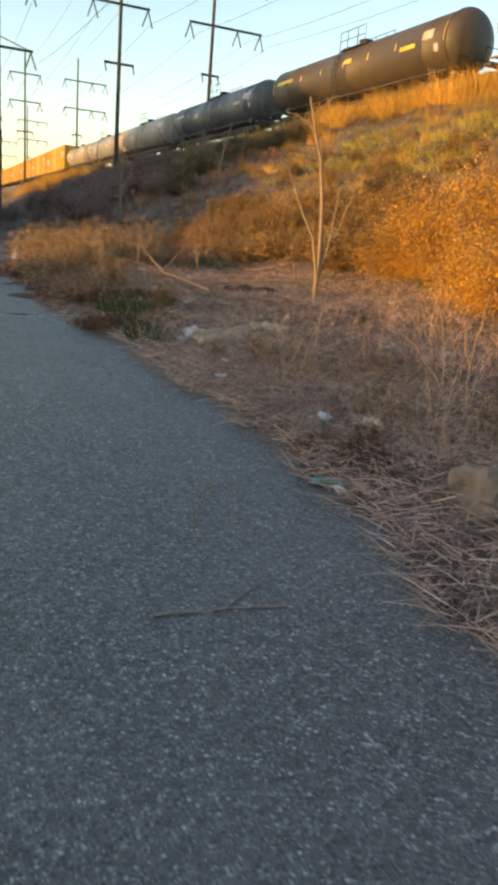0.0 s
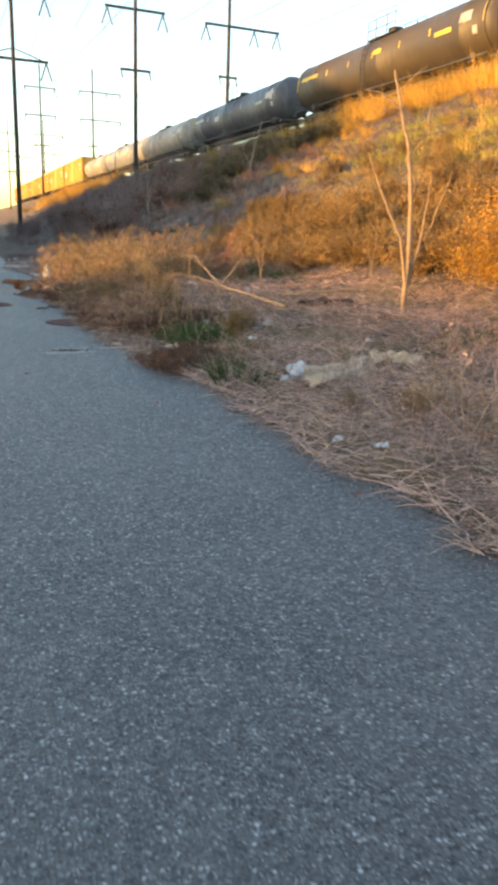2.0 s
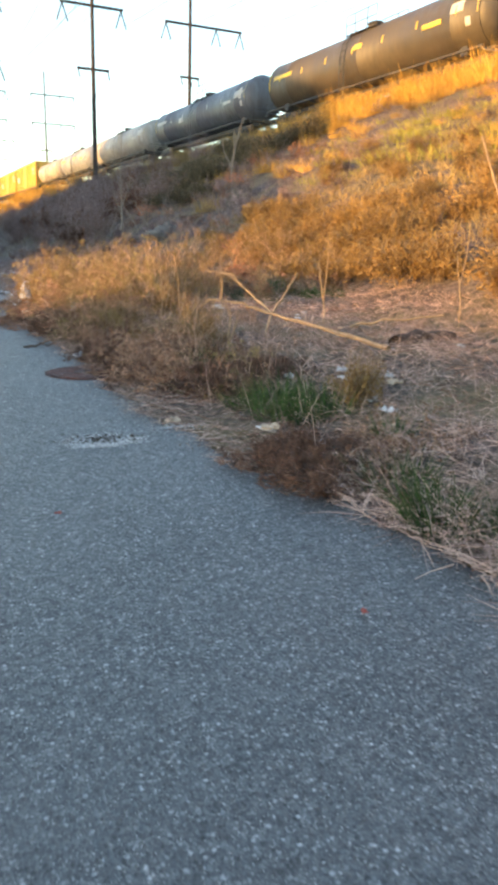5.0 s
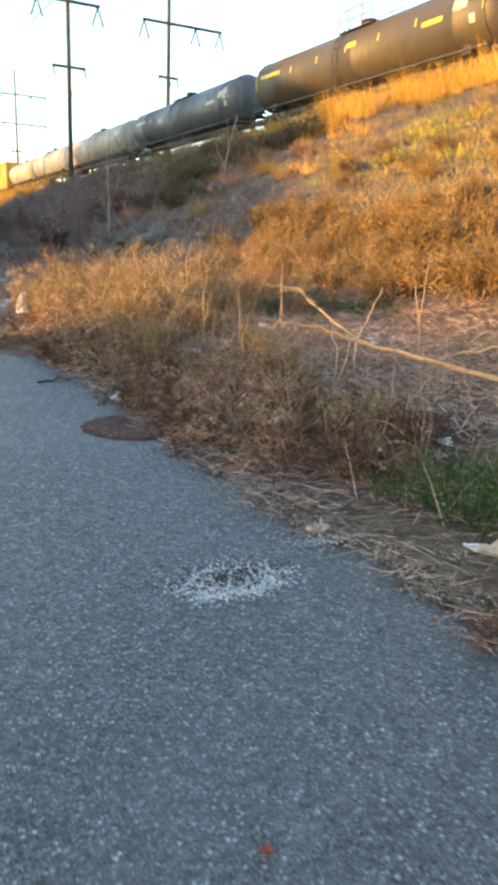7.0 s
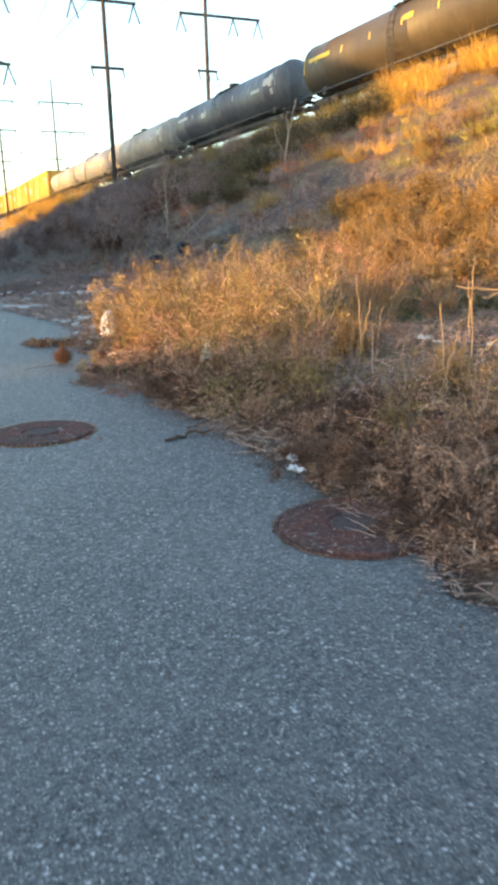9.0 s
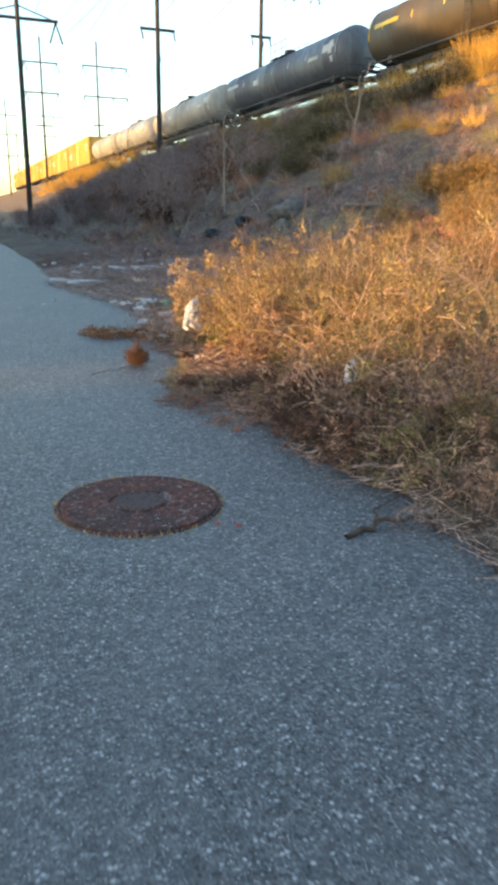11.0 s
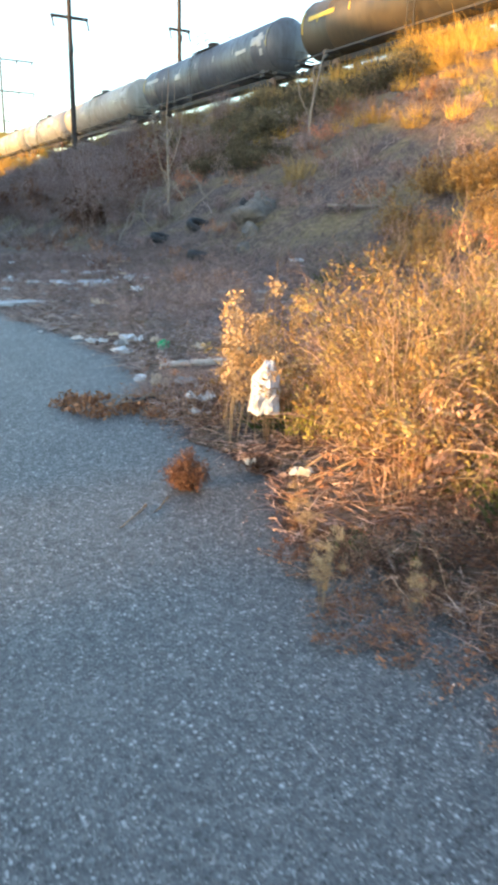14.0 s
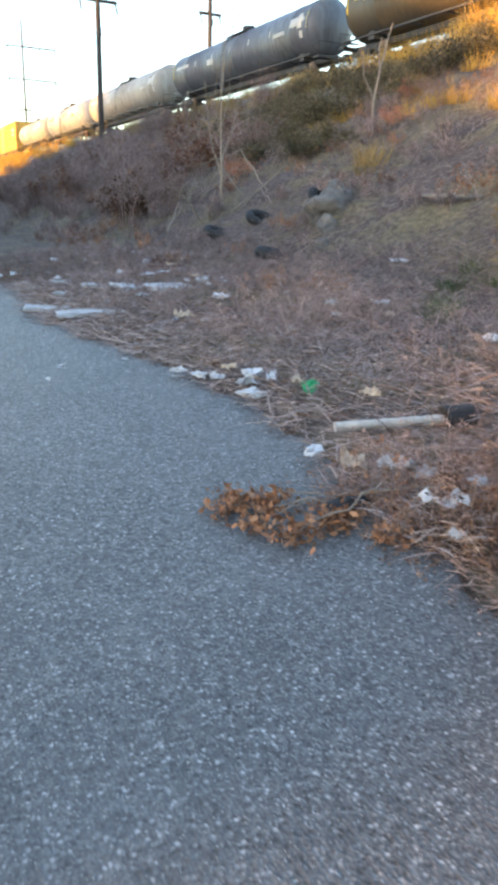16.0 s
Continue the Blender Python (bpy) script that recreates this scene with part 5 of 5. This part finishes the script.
# ---- manhole covers ----
def manhole(x, y, turn):
    ob = thing("manhole_cover", "round rusty iron manhole cover set in the asphalt", "manhole cover", "manhole covers", pose(x, y, 0.0, 0, 0, turn))
    bm = bmesh.new()
    revolve(bm, ((-0.02, 0.358), (0.016, 0.366), (0.019, 0.370), (0.019, 0.378), (0.012, 0.386), (-0.02, 0.39)), 48, "Z")
    part("frame", mesh_bm("frame", bm), RUST, ob)
    bm = bmesh.new()
    revolve(bm, ((-0.02, 0.02), (-0.02, 0.361), (0.023, 0.361), (0.0275, 0.352), (0.0275, 0.145), (0.020, 0.140), (0.020, 0.125), (0.0275, 0.120), (0.0275, 0.01)), 48, "Z")
    lid = part("lid", mesh_bm("lid", bm), RUST, ob)
    k = bmesh.new()
    revolve(k, ((0.0265, 0.01), (0.0265, 0.118), (0.031, 0.115), (0.033, 0.104), (0.030, 0.098), (0.030, 0.01)), 32, "Z")
    part("boss", mesh_bm("boss", k), DARKIRON, lid, "dark raised disc at the lid's centre")
    k = bmesh.new()
    box(k, -0.012, -0.012, 0.026, 0.012, 0.012, 0.0297, 0.001)
    stud = mesh_bm("stud", k)
    for ring, n in ((0.18, 14), (0.23, 18), (0.28, 22), (0.325, 26)):
        for i in range(n):
            a = 2 * math.pi * i / n
            part("stud", stud, RUST, lid, at=pose(ring * math.cos(a), ring * math.sin(a), 0, 0, 0, math.degrees(a)))
    n = 500
    a = rng.uniform(0, 2 * np.pi, n)
    rr = rng.normal(0.388, 0.007, n)
    at = np.stack([rr * np.cos(a), rr * np.sin(a), np.full(n, 0.012)], -1)
    way = np.stack([rng.normal(size=n) * 0.8, rng.normal(size=n) * 0.8, np.full(n, 0.8)], -1)
    way /= np.linalg.norm(way, axis=1)[:, None]
    v, f = blade_arrays(at, way, rng.uniform(0.008, 0.03, n), np.full(n, 0.004), np.full(n, 0.2), 2)
    part("moss_ring", mesh_np("moss_ring", v, f), TAN if turn < 50 else DARK, ob, "dry moss grown round the rim")["kind"] = "stuff"
    for a in (0.4, 3.54):
        k = bmesh.new()
        box(k, -0.02, -0.008, 0.0276, 0.02, 0.008, 0.0292)
        part("pick_hole", mesh_bm("pick_hole", k), CHAR, lid, "dark slot for lifting", at=pose(0.29 * math.cos(a), 0.29 * math.sin(a), 0.002))
    return ob


manhole(0.65, 15.46, 20)
manhole(1.67, 12.85, 75)


# ---- stones and litter ----
def lump(name, label, category, mat, at, size, seed, group="", rough=0.18, sub=3):
    bm = bmesh.new()
    bmesh.ops.create_icosphere(bm, subdivisions=sub, radius=0.5)
    for v in bm.verts:
        q = v.co * 2.6 + Vector((seed * 3.1, 0, 0))
        d = noise.noise(q) * rough * 2.4 + abs(noise.noise(v.co * 5.5 + Vector((0, seed, 0)))) * rough * 1.3 + noise.noise(v.co * 13 + Vector((0, seed, 5))) * rough * 0.35
        flat = noise.cell(v.co * 2.4 + Vector((seed, 3, 1))) * rough * 0.5
        v.co *= 1 + d + flat
        v.co = Vector((v.co.x * size[0], v.co.y * size[1], (v.co.z + 0.36) * size[2]))
    return tagged(part(name, mesh_bm(name, bm), mat, at=at), label, category, group)


def crumple(name, label, category, mat, at, sx, sy, h, seed, group="", thick=0.006):
    """A crumpled sheet with thickness."""
    n = 9
    bm = bmesh.new()
    top = {}
    for i in range(n):
        for j in range(n):
            u, v = i / (n - 1) - 0.5, j / (n - 1) - 0.5
            q = Vector((u * 3 + seed, v * 3, seed * 0.7))
            z = abs(noise.noise(q)) * h * 1.6 + noise.noise(q * 2.3) * h * 0.4 + 0.012
            w = 1 + 0.35 * noise.noise(q * 1.3 + Vector((9, 0, 0)))
            top[i, j] = (u * sx * w, v * sy * w, max(0.004, z))
    vt = {k: bm.verts.new(p) for k, p in top.items()}
    vb = {k: bm.verts.new((p[0], p[1], p[2] - thick)) for k, p in top.items()}
    for i in range(n - 1):
        for j in range(n - 1):
            bm.faces.new((vt[i, j], vt[i + 1, j], vt[i + 1, j + 1], vt[i, j + 1]))
            bm.faces.new((vb[i, j], vb[i, j + 1], vb[i + 1, j + 1], vb[i + 1, j]))
    rim = [(i, 0) for i in range(n)] + [(n - 1, j) for j in range(1, n)] + [(i, n - 1) for i in range(n - 2, -1, -1)] + [(0, j) for j in range(n - 2, 0, -1)]
    for a, b in zip(rim, rim[1:] + rim[:1]):
        bm.faces.new((vt[b], vt[a], vb[a], vb[b]))
    bmesh.ops.recalc_face_normals(bm, faces=bm.faces)
    return tagged(part(name, mesh_bm(name, bm), mat, at=at), label, category, group)


def on(x, y, dz=0.0, turn=0.0, tx=0.0, ty=0.0):
    return pose(x, y, (float(gh(x, y)) if x > float(edge(y)) else 0.013) + dz, tx, ty, turn)


lump("stone", "pale tan stone half sunk in dry straw", "stone", ROCK, on(2.36, 4.2, 0.0, 30), (0.14, 0.17, 0.14), 1, "stones by the road", 0.16, 4)
lump("stone", "small pale stone beside a larger one", "stone", ROCK, on(2.24, 4.05, 0.01, 80), (0.13, 0.11, 0.09), 2, "stones by the road", 0.16, 4)
lump("stone", "rounded pale stone under bent stalks", "stone", ROCK, on(2.54, 2.74, -0.03, 10), (0.28, 0.32, 0.30), 3, "stones by the road", 0.16, 4)
for i, (x, y, s) in enumerate(((8.5, 31.1, 1.0), (8.2, 30.6, 0.55), (9.1, 31.7, 1.0), (7.7, 30.0, 0.35))):
    lump("boulder", "grey boulder dumped at the slope's foot", "boulder", GREYROCK, on(x, y, -0.22 * s, 40 * i), (0.85 * s, 0.65 * s, 0.7 * s), 10 + i, "dumped boulders", 0.16, 4)
crumple("cardboard_strip", "torn strip of wet cardboard lying in the grass", "cardboard", CARD, on(3.08, 7.66, 0.05, 14, 30, 0), 0.85, 0.22, 0.09, 1)
crumple("cardboard_strip", "torn strip of wet cardboard lying in the grass", "cardboard", CARD, on(3.62, 7.72, 0.06, -25, 25, 0), 0.40, 0.17, 0.10, 4)
lump("plastic_bag", "small crumpled white plastic bag on the verge", "bag", WHITE, on(2.74, 7.84, 0.02, 10), (0.17, 0.14, 0.17), 21, "litter on the verge", 0.3)
lump("plastic_bottle", "clear bluish crushed plastic bottle on the verge", "bottle", FOAM, on(2.58, 7.75, 0.02, 50), (0.12, 0.09, 0.09), 22, "litter on the verge", 0.25)


def hanging_bag(x, y, z, s, seed, label):
    """A limp bag: gathered at the neck, folded, fuller below."""
    bm = bmesh.new()
    rows, n = 12, 28
    rings = []
    for i in range(rows + 1):
        u = i / rows
        r = 0.115 * (1.15 - 0.25 * u) if u < 0.62 else 0.105 * (1 - (u - 0.62) * 2.1) + 0.01
        r *= 1 + (0.25 if u > 0.85 else 0)
        ring = []
        for j in range(n):
            t = 2 * math.pi * j / n
            q = Vector((math.cos(t) * 1.3, math.sin(t) * 1.3, u * 3.0 + seed * 5))
            fold = 1 + 0.38 * noise.noise(q * 1.6) + 0.20 * noise.noise(q * 4.0)
            ring.append(bm.verts.new((s * (r * fold * math.cos(t) + 0.05 * u * u), s * 0.8 * r * fold * math.sin(t), s * (0.34 * u + 0.02 * noise.noise(q * 2.0)))))
        rings.append(ring)
    for p, q in zip(rings, rings[1:]):
        for j in range(n):
            bm.faces.new((p[j], p[(j + 1) % n], q[(j + 1) % n], q[j]))
    bm.faces.new(rings[0][::-1])
    bm.faces.new(rings[-1])
    tagged(part("plastic_bag", mesh_bm("plastic_bag", bm), WHITE, at=pose(x, y, z, 4, -6, 40 * seed)), label, "bag", "plastic bags in the weeds")


hanging_bag(2.10, 19.2, 0.27, 0.80, 1, "white plastic bag caught upright in the weeds")
hanging_bag(2.36, 16.55, 0.26, 0.42, 2, "white plastic bag snagged on the verge weeds")
tube = bmesh.new()
cyl(tube, (-0.08, 0, 0.02), (0.08, 0, 0.02), 0.02, seg=12)
cyl(tube, (0.08, 0, 0.02), (0.10, 0, 0.02), 0.012, seg=10)
tagged(part("plastic_tube", mesh_bm("plastic_tube", tube), TEAL, at=on(2.0, 3.36, 0.0, -15)), "small teal plastic tube at the asphalt's edge", "tube")
ctr = bmesh.new()
cyl(ctr, (0, -0.10, 0.04), (0, 0.06, 0.04), 0.035, 0.035, 12)
cyl(ctr, (0, 0.06, 0.04), (0, 0.12, 0.04), 0.035, 0.014, 12)
cyl(ctr, (0, 0.12, 0.04), (0, 0.15, 0.04), 0.016, seg=10)
tagged(part("bottle", mesh_bm("bottle", ctr), WHITE, at=on(2.25, 10.0, 0.02, 30) @ Matrix.Diagonal((0.6, 0.6, 0.6, 1))), "small white plastic bottle lying in the weeds", "bottle")
lump("plastic_wrapper", "crumpled green plastic wrapper in the straw", "wrapper", GREENP, on(2.72, 22.25, 0.02, 20), (0.12, 0.09, 0.08), 41, "", 0.3)


def pipe(x, y, turn):
    ob = thing("drain_pipe", "broken dirty white pipe lying in the straw", "pipe", at=on(x, y, 0.03, turn))
    bm = bmesh.new()
    cyl(bm, (-0.32, 0, 0.035), (0.35, 0, 0.05), 0.028, seg=16)
    part("pipe_length", mesh_bm("pipe_length", bm), PIPE, ob)
    bm = bmesh.new()
    cyl(bm, (0.36, 0, 0.05), (0.54, 0, 0.06), 0.075, seg=16)
    part("coupling", mesh_bm("coupling", bm), RUBBER, ob, "black open coupling")


pipe(2.65, 21.3, -12)


def tyre(x, y, s, tx, ty, turn):
    bm = bmesh.new()
    R, r, n, k = 0.27, 0.09, 28, 10
    ring = [[bm.verts.new(((R + r * math.cos(b) * 0.9) * math.cos(a), (R + r * math.cos(b) * 0.9) * math.sin(a), r * 1.1 * math.sin(b))) for b in np.linspace(0, 2 * math.pi, k, endpoint=False)] for a in np.linspace(0, 2 * math.pi, n, endpoint=False)]
    for i in range(n):
        for j in range(k):
            bm.faces.new((ring[i][j], ring[(i + 1) % n][j], ring[(i + 1) % n][(j + 1) % k], ring[i][(j + 1) % k]))
    bmesh.ops.recalc_face_normals(bm, faces=bm.faces)
    m = on(x, y, 0.02, turn, tx, ty) @ Matrix.Diagonal((s, s, s, 1))
    tagged(part("tyre", mesh_bm("tyre", bm, True), RUBBER, at=m), "black discarded car tyre lying on the slope", "tyre", "dumped tyres")


tyre(9.5, 32.9, 1.2, 55, 10, 20)
tyre(8.5, 33.9, 1.1, 20, -15, 50)
tyre(7.15, 30.8, 1.1, 5, 8, 0)
tyre(7.8, 34.8, 1.0, 15, 8, 0)
bd = bmesh.new()
box(bd, -0.5, -0.12, 0, 0.5, 0.12, 0.05, 0.006)
tagged(part("plank", mesh_bm("plank", bd), BOARD, at=on(9.45, 28.6, 0.12, -50, 0, 0)), "weathered grey plank dumped on the slope", "plank")


def slab(x, y, sx, sy, h, turn, seed):
    bm = bmesh.new()
    box(bm, -sx / 2, -sy / 2, 0, sx / 2, sy / 2, h, 0.012)
    bmesh.ops.subdivide_edges(bm, edges=[e for e in bm.edges if e.calc_length() > sx * 0.4], cuts=5)
    for v in bm.verts:
        v.co += Vector((0.02, 0.03, 0.012)) * noise.noise(v.co * 9 + Vector((seed, 0, 0)))
    tagged(part("foam_slab", mesh_bm("foam_slab", bm), FOAM, at=on(x, y, 0.0, turn, rng.uniform(-6, 6), rng.uniform(-6, 6))), "broken grey-white foam slab among the litter", "foam slab", "dumped foam slabs")


for i, (x, y, s) in enumerate(((2.11, 27.6, 0.55), (2.45, 26.8, 0.8), (3.85, 27.9, 0.6), (4.2, 29.3, 0.5), (5.0, 28.9, 0.6), (3.2, 29.0, 0.55), (4.5, 28.2, 0.5), (2.9, 30.2, 0.45), (3.4, 28.3, 0.4), (4.9, 30.5, 0.45))):
    slab(x, y, s, 0.22 * (0.8 + 0.5 * (i % 3)), 0.06, 15 * i - 20, i)
SCRAPS = [(2.31, 5.82, 0.07), (2.18, 6.1, 0.06), (3.9, 5.8, 0.13), (4.3, 6.3, 0.14), (4.7, 5.9, 0.12), (2.5, 4.35, 0.12), (2.75, 4.1, 0.10), (3.15, 10.1, 0.1), (3.4, 10.9, 0.1), (3.0, 11.1, 0.08), (2.25, 9.95, 0.09), (2.45, 22.7, 0.11), (2.6, 22.6, 0.1), (2.3, 23.2, 0.1), (2.5, 23.1, 0.09), (2.35, 20.6, 0.1), (2.5, 20.4, 0.09), (1.96, 3.16, 0.05), (3.5, 10.3, 0.10), (3.6, 10.5, 0.08), (3.1, 9.8, 0.09), (3.3, 10.7, 0.07), (1.78, 10.58, 0.08), (1.83, 13.8, 0.07), (1.75, 13.6, 0.08), (2.4, 22.5, 0.13), (2.7, 22.4, 0.10), (2.36, 23.0, 0.10), (2.2, 23.4, 0.10), (2.55, 22.8, 0.12), (2.17, 20.95, 0.16), (2.3, 20.75, 0.14), (2.21, 20.3, 0.14), (2.1, 21.2, 0.10), (1.85, 18.9, 0.06), (2.0, 18.62, 0.09), (7.3, 27.2, 0.2), (4.7, 22.6, 0.14), (4.4, 17.1, 0.14), (4.3, 15.8, 0.10), (2.05, 20.05, 0.08), (3.0, 20.3, 0.1), (2.9, 21.8, 0.1), (1.95, 24.0, 0.05), (1.4, 23.9, 0.05), (1.2, 23.5, 0.04)]
for i in range(46):
    SCRAPS.append((rng.uniform(2.3, 6.0), rng.uniform(24, 35), rng.uniform(0.05, 0.16)))
for i in range(20):
    SCRAPS.append((rng.uniform(2.3, 6.0), rng.uniform(5, 20), rng.uniform(0.04, 0.09)))
for i, (x, y, s) in enumerate(SCRAPS):
    s *= 0.85
    if i % 4 == 1:
        lump("litter_scrap", "crumpled scrap of white plastic litter", "litter", WHITE if i % 2 else FOAM, on(x, y, 0.045, 50 * i), (s * 1.2, s * 0.8, s * 0.5), 60 + i, "scraps of litter", 0.45, 3)
    else:
        crumple("litter_scrap", "crumpled sheet of pale litter", "litter", (WHITE, FOAM, CARD, FOAM)[i % 4], on(x, y, 0.045, 50 * i), s * 1.5, s * 0.9, s * 0.5, 60 + i, "scraps of litter", 0.004)
lump("rubber_scrap", "black scrap of rubber at the asphalt's edge", "rubber scrap", RUBBER, on(1.87, 20.55, 0, 10), (0.26, 0.10, 0.07), 51)
tuft = shrub("dead_tuft", "round reddish-brown dead tuft lying on the asphalt", "dead weed", "", DARK, RUSSET, 110, 0.19, 0.11, 3600, 0.0048, 5, 0.0016, 0.05, 0.8, tw_len=0.16, stretch=3.0, plume=True)
tuft.matrix_basis = pose(1.45, 18.82, 0.02) @ Matrix.Diagonal((1.15, 1.15, 1.3, 1))
tuft = shrub("dead_tuft", "small brown dead tuft lying on the asphalt", "dead weed", "", BROWN, DARK, 40, 0.13, 0.12, 900, 0.007, 5, 0.002, 0.1, 0.5, tw_len=0.5, stretch=3.0, plume=True)
tuft.matrix_basis = pose(1.9, 18.9, 0.013)
branch = branching("dead_branch", "dry branch with sparse orange-brown leaves on the asphalt", "branch", [
    limb([(2.25, 20.25, 0.10), (1.85, 20.42, 0.09), (1.5, 20.5, 0.06), (1.12, 20.62, 0.04)], 0.010, 0.004, 4, 0.012),
    limb([(1.85, 20.42, 0.12), (1.55, 20.28, 0.10), (1.28, 20.22, 0.06)], 0.006, 0.003, 4, 0.01),
    limb([(1.5, 20.5, 0.06), (1.3, 20.42, 0.06), (1.18, 20.36, 0.03)], 0.005, 0.002, 4, 0.01),
    limb([(1.62, 20.47, 0.07), (1.4, 20.64, 0.08), (1.22, 20.72, 0.03)], 0.005, 0.002, 4, 0.01),
    limb([(2.0, 20.35, 0.09), (1.8, 20.15, 0.08), (1.62, 20.05, 0.03)], 0.005, 0.002, 4, 0.01)], GREYBARK, pose(0.2, 0.12, 0))
SPRIGS = ((1.15, 20.6), (1.3, 20.56), (1.28, 20.24), (1.42, 20.27), (1.2, 20.38), (1.24, 20.7), (1.4, 20.62), (1.65, 20.07), (1.55, 20.3))
leaf_at = np.concatenate([np.array([[x, y, 0.05]]) + rng.normal(size=(110, 3)) * np.array([0.055, 0.045, 0.022]) for x, y in SPRIGS])
leaf_at[:, 2] = np.maximum(leaf_at[:, 2], 0.022)
part("foliage", mesh_np("foliage", *leaf_arrays(leaf_at, rng.uniform(0.010, 0.026, len(leaf_at)), 2.2)), REDLEAFY, branch)



def ash_patch():
    """A burnt patch: ash flakes and charred bits thinning outwards."""
    n = 3600
    a, q = rng.uniform(0, 2 * np.pi, n), np.abs(rng.normal(0.62, 0.24, size=n))
    at = np.stack([1.17 + 0.26 * q * np.cos(a), 10.25 + 0.17 * q * np.sin(a), np.full(n, 0.02) + 0.012 * rng.uniform(0, 1, n)], -1)
    v, f = leaf_arrays(at, rng.uniform(0.004, 0.013, n), 1.4)
    v[:, 2] = 0.014 + np.abs(v[:, 2] - 0.014) * 0.35
    ob = tagged(part("ash_patch", mesh_np("ash_patch", v, f), ASH), "patch of white ash and charred bits on the asphalt", "ash", kind="stuff")
    at = np.stack([1.19 + 0.13 * rng.normal(size=320), 10.30 + 0.055 * rng.normal(size=320), np.full(320, 0.024)], -1)
    v, f = leaf_arrays(at, rng.uniform(0.005, 0.018, 320), 2.0)
    v[:, 2] = 0.016 + np.abs(v[:, 2] - 0.016) * 0.6
    part("charred_bits", mesh_np("charred_bits", v, f), CHAR, ob)
    n = 380
    at = np.stack([1.74 + 0.11 * rng.normal(size=n), 10.48 + 0.05 * rng.normal(size=n), np.full(n, 0.02)], -1)
    v, f = leaf_arrays(at, rng.uniform(0.005, 0.014, n), 1.2)
    v[:, 2] = 0.014 + np.abs(v[:, 2] - 0.014) * 0.3
    part("ash_flakes", mesh_np("ash_flakes", v, f), ASH, ob)


def sand_patch(x, y, rx, ry, n):
    """Pale grit washed over the paving's edge."""
    at = np.stack([x + rx * rng.normal(size=n), y + ry * rng.normal(size=n), np.full(n, 0.016)], -1)
    v, f = leaf_arrays(at, rng.uniform(0.006, 0.020, n), 1.3)
    v[:, 2] = 0.0135 + np.abs(v[:, 2] - 0.0135) * 0.3
    tagged(part("sand_patch", mesh_np("sand_patch", v, f), SAND), "pale sandy grit washed over the asphalt's edge", "grit", kind="stuff")


ash_patch()
sand_patch(1.80, 11.25, 0.11, 0.35, 1800)
sand_patch(1.92, 13.75, 0.10, 0.35, 1500)
sand_patch(1.95, 9.9, 0.10, 0.30, 600)
for i, (x, y) in enumerate(((0.63, 8.99), (1.45, 7.6), (1.9, 5.35), (0.9, 15.08), (0.98, 15.03), (1.5, 16.4))):
    crumple("fallen_leaf", "small fallen red leaf on the asphalt", "leaf", REDLEAF, pose(x, y, 0.016, 0, 0, 70 * i), 0.030, 0.020, 0.008, 200 + i, "fallen red leaves", 0.002)
